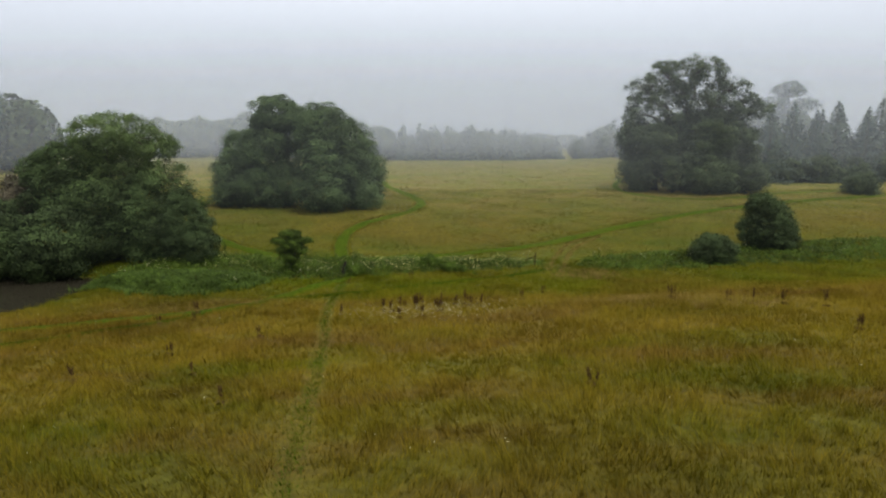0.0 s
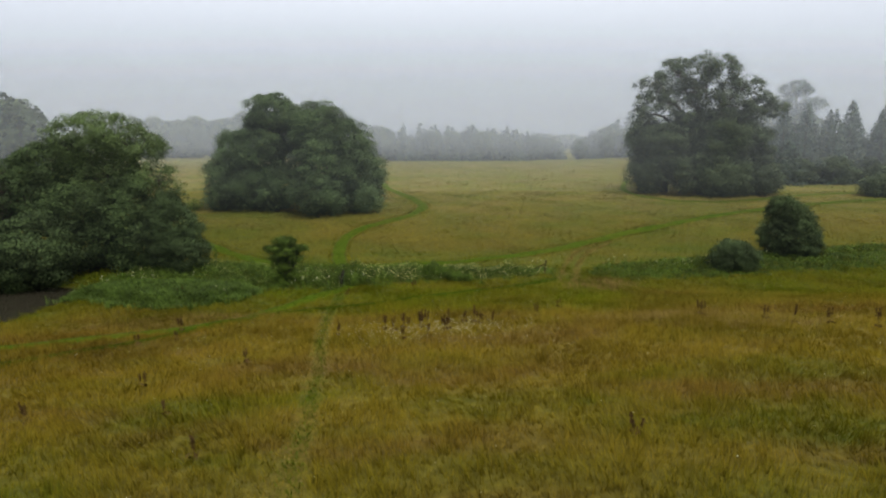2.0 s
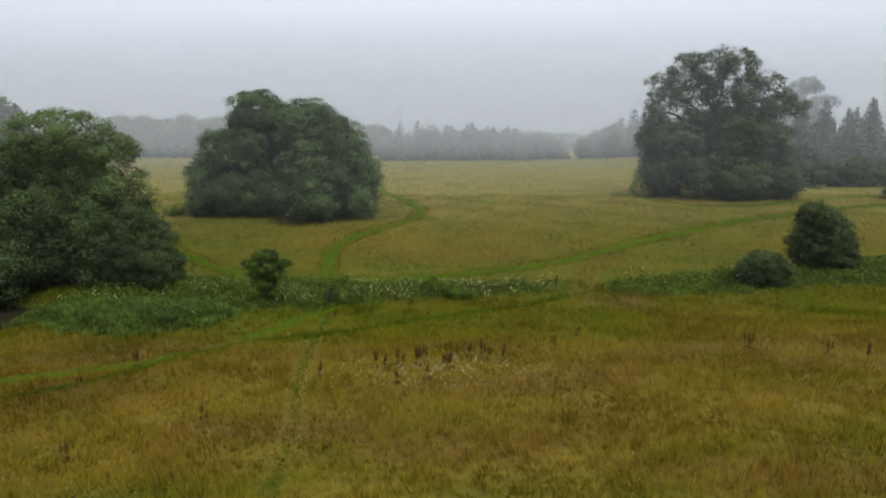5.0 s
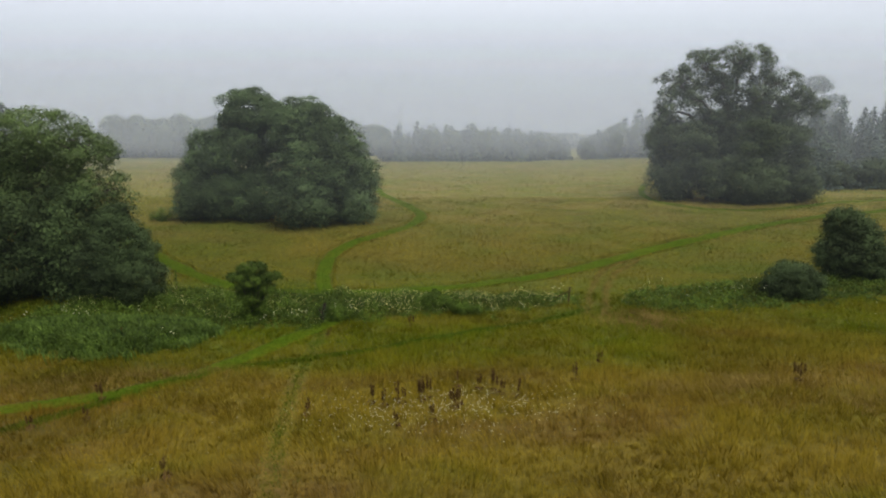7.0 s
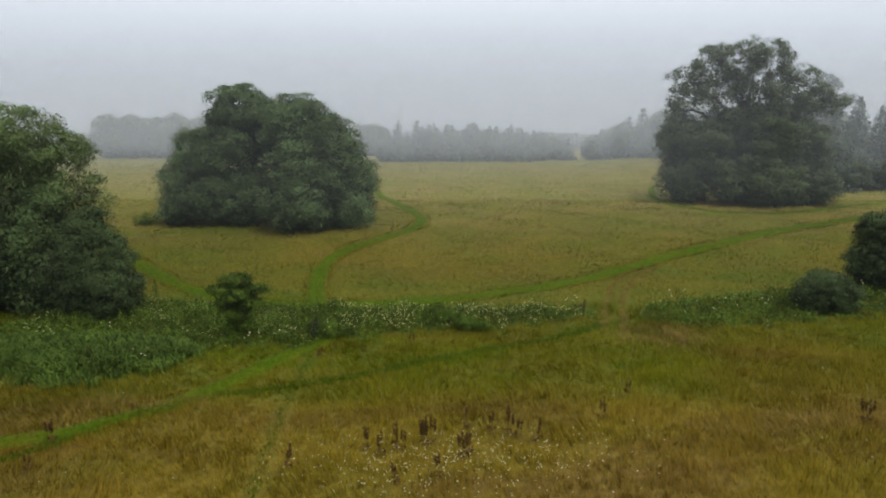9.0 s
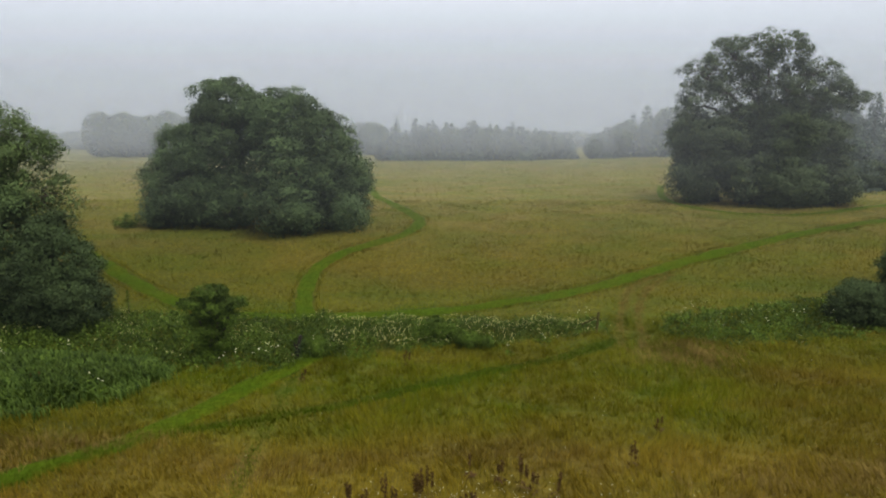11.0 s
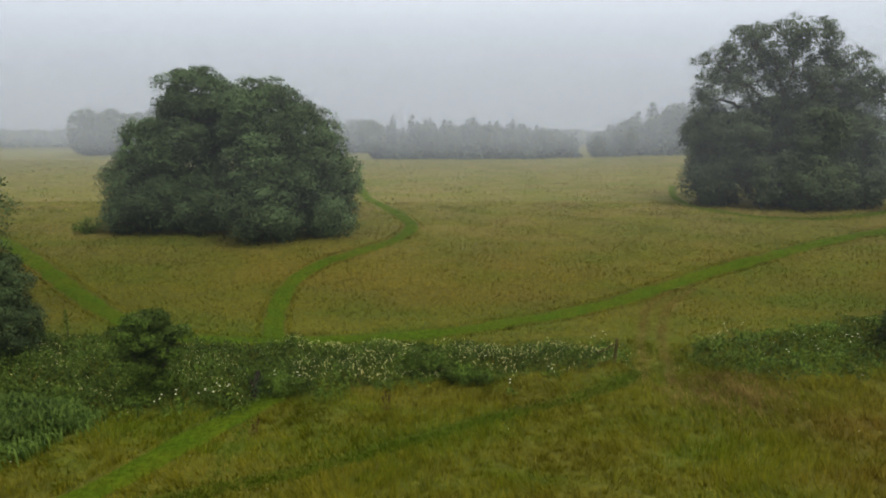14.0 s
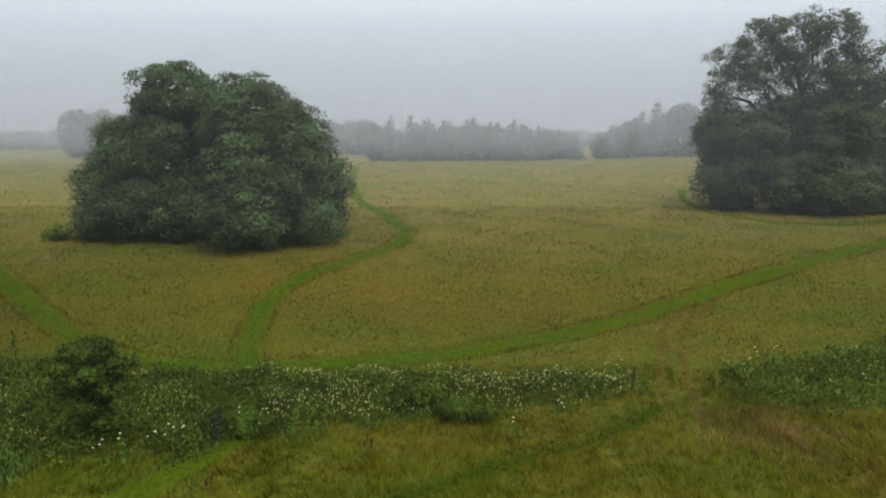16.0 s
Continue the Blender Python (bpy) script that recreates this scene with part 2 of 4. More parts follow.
def make_leaf(name, dark, light, rough=0.5, through=0.25, patch=0.35, gloss=0.2, bloom=0.03, vary=0.28):
    m, n, l, b = material(name, rough)
    g = n.new("ShaderNodeNewGeometry")
    c = blend(n, l, g.outputs["Random Per Island"], dark, light)
    wide = fit_range(n, l, noise_at(n, l, patch, 3.0), 0.35, 0.65, 1 - vary, 1 + vary)
    c = blend(n, l, 1.0, c, wide, "MULTIPLY")
    l.new(c, b.inputs["Base Color"])
    b.inputs["Specular IOR Level"].default_value = gloss
    b.inputs["Sheen Weight"].default_value = bloom
    b.inputs["Sheen Tint"].default_value = (0.80, 1.0, 0.72, 1)
    b.inputs["Sheen Roughness"].default_value = 0.6
    tr = n.new("ShaderNodeBsdfTranslucent")
    l.new(blend(n, l, 0.35, c, light), tr.inputs["Color"])
    mix = n.new("ShaderNodeMixShader")
    mix.inputs[0].default_value = through
    l.new(b.outputs[0], mix.inputs[1])
    l.new(tr.outputs[0], mix.inputs[2])
    l.new(mix.outputs[0], n["Material Output"].inputs["Surface"])
    return m


def make_bark(name, dark, light):
    m, n, l, b = material(name, 0.9)
    b.inputs["Specular IOR Level"].default_value = 0.1
    t = noise_at(n, l, 5.0, 5.0, (1, 1, 0.25), 0.65)
    c = blend(n, l, fit_range(n, l, t, 0.3, 0.7), dark, light)
    moss = fit_range(n, l, noise_at(n, l, 0.9, 3.0), 0.52, 0.7, 0.0, 0.6)
    l.new(blend(n, l, moss, c, (0.06, 0.075, 0.03)), b.inputs["Base Color"])
    bump = n.new("ShaderNodeBump")
    bump.inputs["Strength"].default_value = 0.8
    bump.inputs["Distance"].default_value = 0.04
    l.new(t, bump.inputs["Height"])
    l.new(bump.outputs[0], b.inputs["Normal"])
    return m


def make_plain(name, a, c, rough=0.8, scale=8.0):
    m, n, l, b = material(name, rough)
    b.inputs["Specular IOR Level"].default_value = 0.12
    l.new(blend(n, l, fit_range(n, l, noise_at(n, l, scale, 4.0), 0.3, 0.7), a, c), b.inputs["Base Color"])
    return m


def make_water():
    m, n, l, b = material("stream_water", 0.06)
    b.inputs["Base Color"].default_value = (0.02, 0.018, 0.012, 1)
    b.inputs["IOR"].default_value = 1.33
    b.inputs["Specular IOR Level"].default_value = 0.14
    bump = n.new("ShaderNodeBump")
    bump.inputs["Strength"].default_value = 0.08
    bump.inputs["Distance"].default_value = 0.03
    l.new(noise_at(n, l, 1.6, 2.0, (1, 1.8, 1)), bump.inputs["Height"])
    l.new(bump.outputs[0], b.inputs["Normal"])
    return m


def make_mist(name, thick, floor_z, fade):
    """White droplets, thin near the ground and thinning out high up."""
    m, n, l, b = material(name, 1.0)
    n.remove(b)
    g = n.new("ShaderNodeNewGeometry")
    sep = n.new("ShaderNodeSeparateXYZ")
    l.new(g.outputs["Position"], sep.inputs[0])
    low = fit_range(n, l, sep.outputs["Z"], floor_z - 0.5, floor_z + 6.0)
    high = fit_range(n, l, sep.outputs["Z"], *fade, 1.0, 0.0)
    drift = fit_range(n, l, noise_at(n, l, 0.018, 3.0, (1, 1, 2.0)), 0.3, 0.7, 0.94, 1.0)
    f1, f2, f3 = (n.new("ShaderNodeMath") for _ in range(3))
    for f in (f1, f2, f3):
        f.operation = "MULTIPLY"
    l.new(low, f1.inputs[0]), l.new(high, f1.inputs[1])
    l.new(f1.outputs[0], f2.inputs[0]), l.new(drift, f2.inputs[1])
    l.new(f2.outputs[0], f3.inputs[0])
    f3.inputs[1].default_value = thick
    d, t, clear = n.new("ShaderNodeBsdfDiffuse"), n.new("ShaderNodeBsdfTranslucent"), n.new("ShaderNodeBsdfTransparent")
    for s in (d, t):
        s.inputs["Color"].default_value = (0.70, 0.75, 0.83, 1)
    both, mix = n.new("ShaderNodeMixShader"), n.new("ShaderNodeMixShader")
    both.inputs[0].default_value = 0.5
    l.new(d.outputs[0], both.inputs[1]), l.new(t.outputs[0], both.inputs[2])
    l.new(f3.outputs[0], mix.inputs[0])
    l.new(clear.outputs[0], mix.inputs[1]), l.new(both.outputs[0], mix.inputs[2])
    l.new(mix.outputs[0], n["Material Output"].inputs["Surface"])
    return m


GROUND = make_ground()
SWARD = make_sward("meadow_grass")
MOWN = make_sward("mown_grass", (0.064, 0.110, 0.007))
REED = make_leaf("reed_leaf", (0.010, 0.026, 0.003), (0.084, 0.128, 0.020), 0.6, 0.25, 0.6, 0.08, 0.0)
HERB = make_leaf("herb_leaf", (0.014, 0.034, 0.004), (0.112, 0.168, 0.019), 0.6, 0.3, 0.5, 0.12, 0.0, 0.38)
CHESTNUT = make_leaf("chestnut_leaf", (0.054, 0.084, 0.032), (0.086, 0.128, 0.046), 0.7, 0.3, 0.22, 0.12, 0.04, 0.42)
OAK = make_leaf("oak_leaf", (0.056, 0.076, 0.036), (0.074, 0.098, 0.046), 0.75, 0.32, 0.25, 0.1, 0.04, 0.3)
ASH = make_leaf("ash_leaf", (0.062, 0.098, 0.030), (0.112, 0.160, 0.046), 0.6, 0.35, 0.3, 0.15, 0.03, 0.3)
ALDER = make_leaf("alder_leaf", (0.028, 0.048, 0.015), (0.064, 0.096, 0.028), 0.65, 0.25, 0.3, 0.12, 0.02, 0.42)
BUSH = make_leaf("bush_leaf", (0.030, 0.048, 0.018), (0.064, 0.092, 0.032), 0.7, 0.25, 0.5, 0.08, 0.0, 0.4)
WILLOW = make_leaf("willow_leaf", (0.030, 0.050, 0.016), (0.060, 0.090, 0.028), 0.7, 0.25, 0.35, 0.1)
COPPER = make_leaf("copper_leaf", (0.055, 0.050, 0.030), (0.105, 0.085, 0.050), 0.55, 0.25)
HAWTHORN = make_leaf("hawthorn_leaf", (0.030, 0.056, 0.006), (0.092, 0.140, 0.018), 0.7, 0.25, 0.9, 0.08, 0.0, 0.4)
SPRUCE = make_leaf("spruce_needles", (0.050, 0.072, 0.050), (0.072, 0.100, 0.064), 0.7, 0.12, 0.35, 0.2, 0.05)
SEED = make_leaf("seed_stem", (0.140, 0.135, 0.010), (0.300, 0.250, 0.040), 0.8, 0.35, 0.5, 0.02, 0.0)
STRAW = make_leaf("straw_blade", (0.130, 0.094, 0.024), (0.275, 0.196, 0.060), 0.8, 0.3, 0.6, 0.02, 0.0)
BARK = make_bark("bark", (0.030, 0.026, 0.018), (0.090, 0.078, 0.058))
DOCK = make_plain("dock_seed", (0.042, 0.023, 0.007), (0.086, 0.050, 0.015), 0.9, 30)
STALK = make_plain("dry_stalk", (0.120, 0.085, 0.012), (0.190, 0.140, 0.030), 0.85, 20)
PETAL = make_plain("white_petal", (0.62, 0.60, 0.34), (0.78, 0.76, 0.50), 0.8, 40)
CREAM = make_plain("cream_petal", (0.50, 0.47, 0.16), (0.68, 0.64, 0.28), 0.8, 40)
ROT = make_bark("rotten_bark", (0.010, 0.009, 0.006), (0.032, 0.027, 0.018))
TIMBER = make_bark("weathered_timber", (0.052, 0.044, 0.012), (0.115, 0.098, 0.032))
WATER = make_water()


# ---- mesh helpers ----
def mesh(name, verts, faces, mat, parent=None, label="", smooth_faces=False, normals=None):
    """One mesh object from an array of corners and an array of faces of equal size."""
    verts, faces = np.asarray(verts, np.float32), np.asarray(faces, np.int32)
    me = bpy.data.meshes.new(name)
    per = faces.shape[1]
    me.vertices.add(len(verts))
    me.vertices.foreach_set("co", verts.ravel())
    me.loops.add(faces.size)
    me.loops.foreach_set("vertex_index", faces.ravel())
    me.polygons.add(len(faces))
    me.polygons.foreach_set("loop_start", np.arange(len(faces), dtype=np.int32) * per)
    if smooth_faces:
        me.polygons.foreach_set("use_smooth", np.ones(len(faces), bool))
    me.update(calc_edges=True)
    if normals is not None:
        ways = me.attributes.new("custom_normal", "FLOAT_VECTOR", "CORNER")
        ways.data.foreach_set("vector", np.repeat(normals, per, 0).astype(np.float32).ravel())
    me.materials.append(mat)
    ob = new(name, me)
    if parent is not None:
        ob.parent = parent
    if label:
        ob["label"] = label
    return ob


def base(name, x, y, z, label, category, group="", kind=""):
    """An Empty at the foot of a thing."""
    ob = new(name)
    ob.empty_display_size = 0.3
    ob.location = (x, y, z)
    return tagged(ob, label, category, group, kind)


def unit(v):
    return v / np.maximum(np.linalg.norm(v, axis=-1, keepdims=True), 1e-9)


def tube(points, radii, sides=7):
    """Corners and faces of a bent, tapered limb."""
    p, r = np.asarray(points, float), np.asarray(radii, float)
    way = unit(np.gradient(p, axis=0))
    across = unit(np.cross(way, [0.31, 0.83, 0.46]))
    other = np.cross(way, across)
    a = np.linspace(0, 2 * np.pi, sides, endpoint=False)
    ring = np.cos(a)[None, :, None] * across[:, None] + np.sin(a)[None, :, None] * other[:, None]
    v = (p[:, None] + ring * r[:, None, None]).reshape(-1, 3)
    k, s = np.meshgrid(np.arange(len(p) - 1), np.arange(sides), indexing="ij")
    k, s = k.ravel(), s.ravel()
    f = np.stack([k * sides + s, k * sides + (s + 1) % sides, (k + 1) * sides + (s + 1) % sides, (k + 1) * sides + s], 1)
    return v, f


def joined(pieces):
    vs, fs, n = [], [], 0
    for v, f in pieces:
        vs.append(v), fs.append(f + n)
        n += len(v)
    return np.concatenate(vs), np.concatenate(fs)


def bent(a, b, r0, r1, bow=0.12, n=7):
    """A limb from a to b that bows and wavers."""
    a, b = np.asarray(a, float), np.asarray(b, float)
    s = np.linspace(0, 1, n)[:, None]
    side = RNG.normal(size=3) * np.linalg.norm(b - a) * bow
    side[2] = abs(side[2]) * 0.7
    p = a + (b - a) * s + side * np.sin(np.pi * s) + RNG.normal(size=(n, 3)) * 0.02 * np.linalg.norm(b - a) * np.sin(np.pi * s)
    return tube(p, np.linspace(r0, r1, n))


def leaves(centre, out, size, slim=0.55, droop=0.25):
    """Corners and faces of leaves at the given centres, turned roughly the given way, folded along the middle."""
    n = len(centre)
    normal = unit(out + RNG.normal(size=(n, 3)) * 0.75 + [0, 0, 0.35])
    along = unit(np.cross(normal, RNG.normal(size=(n, 3))) + [0, 0, -droop])
    side = unit(np.cross(normal, along))
    s = (size * RNG.uniform(0.6, 1.35, n))[:, None]
    fold = normal * s * 0.12
    v = np.stack([centre - along * s * 0.5, centre + side * s * slim * 0.5 + fold, centre + along * s * 0.5 - normal * s * 0.1,
                  centre - side * s * slim * 0.5 + fold], 1)
    faces = np.cross(v[:, 2] - v[:, 0], v[:, 3] - v[:, 1])
    turned = (faces * out).sum(1) < 0
    v[turned] = v[turned][:, ::-1]
    return v.reshape(-1, 3), np.arange(4 * n).reshape(-1, 4)


def crown(lobes, size=0.24, billow=1.2, cover=1.0, core=0.74, gaps=0.0, cut=None, slim=0.6, ragged=0.6, droop=0.25):
    """Leaves over a crown of lobes (x, y, z, rx, ry, rz), massed into smaller billows. gaps: the share of billows left out;
    core: how much of each lobe is a closed leafy inside (0: none)."""
    lobes = np.asarray(lobes, float)
    centres, ways = [], []
    for k, (x, y, z, rx, ry, rz) in enumerate(lobes):
        area = 4 * np.pi * (((rx * ry) ** 1.6 + (rx * rz) ** 1.6 + (ry * rz) ** 1.6) / 3) ** (1 / 1.6)
        mine = min(billow, 0.5 * min(rx, ry, rz))
        n = int(area / (np.pi * mine**2) * 2.4)
        d = unit(RNG.normal(size=(n, 3)))
        p = np.array([x, y, z]) + d * [rx, ry, rz] * RNG.uniform(0.8, 0.96, n)[:, None]
        if not core:
            q = int(n * 0.35)
            p[:q] = np.array([x, y, z]) + d[:q] * [rx, ry, rz] * RNG.uniform(0.2, 0.75, q)[:, None]
        keep = RNG.random(n) >= gaps
        for j, (a, b, c, ra, rb, rc) in enumerate(lobes):
            if j != k:
                keep &= (((p - [a, b, c]) / [ra, rb, rc]) ** 2).sum(1) > 0.55
        if cut is not None:
            keep &= cut(p)
        for o, w in zip(p[keep], d[keep]):
            s = mine * RNG.choice((0.45, 0.6, 0.75, 0.95, 1.2))
            m = int(0.74 * cover * 2 * np.pi * s * s / (size * size * slim * 0.5))
            e = unit(RNG.normal(size=(m, 3)) + w * 0.7 + [0, 0, 0.35])
            r = s * np.clip(1 + RNG.normal(size=m) * ragged * 0.5, 0.3, 1.5)
            centres.append(o + e * r[:, None] * [1.0, 1.0, 0.72] - np.array([0, 0, 0.12]) * (r * r)[:, None])
            ways.append(unit(e + 0.4 * w))
    p, w = np.concatenate(centres), np.concatenate(ways)
    deep = np.zeros(len(p), bool)
    for a, b, c, ra, rb, rc in lobes if core else ():
        deep |= (((p - [a, b, c]) / [ra, rb, rc]) ** 2).sum(1) < 0.4
    ok = ~deep & (p[:, 2] > height(p[:, 0], p[:, 1]) + 0.04)
    big = np.full(ok.sum(), size)
    p, w = p[ok], w[ok]
    for x, y, z, rx, ry, rz in lobes if core else ():
        n = int(1.9 * 4 * np.pi * (rx * ry * rz) ** (2 / 3) * core**2 / (3.2 * size * size * slim * 0.5))
        d = unit(RNG.normal(size=(n, 3)))
        q = np.array([x, y, z]) + d * [rx, ry, rz] * core * RNG.uniform(0.9, 1.15, n)[:, None]
        ok = q[:, 2] > height(q[:, 0], q[:, 1])
        p, w, big = np.concatenate([p, q[ok]]), np.concatenate([w, d[ok]]), np.concatenate([big, np.full(ok.sum(), 1.8 * size)])
    v, f = leaves(p, w, big, slim, droop)
    return v, f, unit(0.9 * w + RNG.normal(size=w.shape) * 0.22 + [0, 0, 0.18])


def tree(name, x, y, lobes, leaf_mat, label, category="tree", group="", trunk=0.4, fork=0.35, size=0.24, billow=1.2, cover=0.62,
         core=0.74, gaps=0.0, twigs=0, cut=None, slim=0.6, ragged=0.5, crown_label="", bark=BARK, droop=0.25):
    """A tree or shrub: a tapered trunk, a limb into each lobe of its crown, and the leaves."""
    z = float(height(x, y))
    ob = base(name, x, y, z, label, category, group)
    at = np.array([x, y, z])
    top = max(l[2] for l in lobes)
    mid = np.array([x + RNG.normal() * 0.2, y + RNG.normal() * 0.2, z + (top - z) * fork])
    s = np.linspace(0, 1, 8)
    line = [at + (mid - at) * t + [0.12 * np.sin(3 * t), 0.1 * np.sin(2 * t + 1), -0.15 if t == 0 else 0] for t in s]
    v, f = tube(line, trunk * (1.0 + 0.55 * (1 - s) ** 4) * (1 - 0.25 * s), 9)
    mesh("trunk", v - at, f, bark, ob, smooth_faces=True)
    for lobe in lobes:
        c, r = np.array(lobe[:3], float), np.array(lobe[3:6], float)
        pieces = [bent(mid - (mid - at) * 0.15, c, trunk * 0.5, trunk * 0.16)]
        for _ in range(twigs):
            d = unit(RNG.normal(size=3) + [0, 0, 0.25])
            a = c - d * r * RNG.uniform(0.0, 0.3)
            pieces.append(bent(a, c + d * r * RNG.uniform(0.75, 0.98), trunk * 0.15, 0.018, 0.15, 5))
        v, f = joined(pieces)
        mesh("limb", v - at, f, bark, ob, smooth_faces=True)
    v, f, w = crown(lobes, size, billow, cover, core, gaps, cut, slim, ragged, droop)
    mesh("crown", v - at, f, leaf_mat, ob, crown_label, normals=w)
    return ob


# ---- ground, water, paths ----
def grid_axis(parts):
    out = []
    for a, b, step in parts:
        out += list(np.arange(a, b, step))
    return np.array(out + [parts[-1][1]], float)


gx = grid_axis(((-2500, -300, 220), (-300, -70, 10), (-70, 70, 1.0), (70, 300, 10), (300, 2500, 220)))
gy = grid_axis(((-900, -60, 60), (-60, 8, 4), (8, 110, 0.8), (110, 260, 5), (260, 4200, 160)))
mx, my = np.meshgrid(gx, gy)
mz = height(mx, my) + bumps(mx, my) * ((np.abs(mx) < 70) & (my < 110))
rows_n, cols_n = mx.shape
r, c = np.meshgrid(np.arange(rows_n - 1), np.arange(cols_n - 1), indexing="ij")
a = (r * cols_n + c).ravel()
ground = mesh("ground", np.stack([mx, my, mz], -1).reshape(-1, 3), np.stack([a, a + 1, a + cols_n + 1, a + cols_n], 1), GROUND, smooth_faces=True)
tagged(ground, "rough summer meadow of olive, straw and rusty grass sloping to a hollow", "meadow", kind="structure")


def lane(name, line, half, label):
    """A mown strip lying on the ground, with uneven edges."""
    p = rounded(line, 0.5)
    w = unit(np.gradient(p, axis=0))
    side = np.stack([-w[:, 1], w[:, 0]], 1)
    n = len(p)
    t = np.linspace(-1, 1, 7)
    wav = 0.76 * half * (1 + 0.16 * np.sin(np.arange(n) * 0.9) * np.sin(np.arange(n) * 0.37 + 1) + RNG.normal(size=n) * 0.05)
    xy = p[:, None] + side[:, None] * (wav[:, None] * t[None])[..., None]
    z = height(xy[..., 0], xy[..., 1]) + bumps(xy[..., 0], xy[..., 1]) + 0.05 - 0.03 * (np.abs(t) == 1)
    v = np.concatenate([xy, z[..., None]], -1).reshape(-1, 3)
    k, s = np.meshgrid(np.arange(n - 1), np.arange(6), indexing="ij")
    k, s = k.ravel(), s.ravel()
    f = np.stack([k * 7 + s, k * 7 + s + 1, (k + 1) * 7 + s + 1, (k + 1) * 7 + s], 1)
    return tagged(mesh(name, v, f, MOWN, smooth_faces=True), label, "grass path", kind="structure")


for title, (line, half) in PATHS.items():
    if title == "cross":
        continue
    lane("path_" + title, line, half, "closely mown bright green grass path through tall meadow grass")

wx, wy = np.meshgrid(np.linspace(-52, -28, 24), np.linspace(42, 59, 12))
k, s = np.meshgrid(np.arange(11), np.arange(23), indexing="ij")
a = (k * 24 + s).ravel()
tagged(mesh("water", np.stack([wx, wy, np.full_like(wx, WATER_Z)], -1).reshape(-1, 3), np.stack([a, a + 1, a + 25, a + 24], 1), WATER, smooth_faces=True),
       "still dark stream water reflecting the grey sky", "water", kind="structure")


# ---- grass ----
def blades(name, x, y, tall, wide, mat, label, lean=0.3, category="grass", laid=0.32, out=None):
    """A sward of single blades, one leaning triangle each, as one object. The wind has laid them over in swirls."""
    n = len(x)
    z = height(x, y) + bumps(x, y) - 0.02
    turn, tip = RNG.uniform(0, 2 * np.pi, n), RNG.uniform(0, 2 * np.pi, n)
    h = tall * RNG.uniform(0.5, 1.25, n)
    far = np.abs(RNG.normal(size=n)) * lean * h
    if out is not None:
        tip, far = out, (0.15 + far / h) * h
    swirl = 2.6 + 1.1 * np.sin(0.55 * x + 1.4 * np.sin(0.35 * y)) + 0.9 * np.sin(0.8 * y + 0.4 * x)
    over = laid * h * (0.6 + 0.4 * np.sin(0.9 * x - 0.7 * y))
    w = wide * RNG.uniform(0.6, 1.3, n) * 0.5
    foot = np.stack([x, y, z], 1)
    edge = np.stack([np.cos(turn) * w, np.sin(turn) * w, np.zeros(n)], 1)
    head = foot + np.stack([np.cos(tip) * far + np.cos(swirl) * over, np.sin(tip) * far + np.sin(swirl) * over, h], 1)
    v = np.stack([foot - edge, foot + edge, head], 1)
    under = np.cross(v[:, 1] - v[:, 0], v[:, 2] - v[:, 0])[:, 2] < 0
    v[under] = v[under][:, ::-1]
    v = v.reshape(-1, 3)
    up = unit(RNG.normal(size=(n, 3)) * 0.45 + [0, -0.15, 1.0])
    return tagged(mesh(name, v, np.arange(3 * n).reshape(-1, 3), mat, normals=up), label, category, kind="stuff")


def strewn(density, y0, y1, widen=0.75, extra=3.0, fade=14.0):
    """Random places over the meadow, thinning out to both sides, off the paths and the beds of herbs."""
    wide = np.maximum(widen * max(y1, 0) + extra, 8) + fade
    n = int(2 * wide * (y1 - y0) * density)
    y = RNG.uniform(y0, y1, n)
    x = RNG.uniform(-wide, wide, n)
    edge = np.maximum(widen * y + extra, 8)
    ok = RNG.random(n) > smooth(np.abs(x), edge, edge + fade)
    x, y = x[ok], y[ok]
    ok = np.ones(len(x), bool)
    for line, half in LANES:
        ok &= away(x, y, line) > half * RNG.uniform(0.7, 1.15, len(x))
    for bed in BEDS:
        ok &= ~inside(x, y, bed)
    ok &= height(x, y) > WATER_Z + 0.05
    return x[ok], y[ok]


def tufted(x, y):
    """How tall the grass grows: tussocks and thin places."""
    t = 1 + 0.45 * np.sin(3.1 * x + 2 * np.sin(2.3 * y)) * np.sin(3.7 * y + 1.5 * np.sin(2.0 * x)) + 0.3 * np.sin(1.7 * x + 2 * np.sin(0.8 * y)) * np.sin(1.4 * y + np.sin(0.9 * x)) + 0.18 * np.sin(0.37 * x + 0.2 * y) * np.sin(0.31 * y)
    worn = np.minimum(away(x, y, TRODDEN[0]) / TRODDEN[1], np.minimum(away(x, y, RUTS[0]), away(x, y, RUTS[1])) / 0.24)
    return t * np.clip(0.4 + 0.6 * smooth(worn, 0.6, 2.0), 0, 1)


def tussocks(x, y, per, spread):
    """Places round tussock centres, and the way that each blade points outward."""
    n = len(x) * per
    a, r = RNG.uniform(0, 2 * np.pi, n), spread * np.sqrt(RNG.random(n)) * np.repeat(RNG.uniform(0.5, 1.5, len(x)), per)
    return np.repeat(x, per) + np.cos(a) * r, np.repeat(y, per) + np.sin(a) * r, a


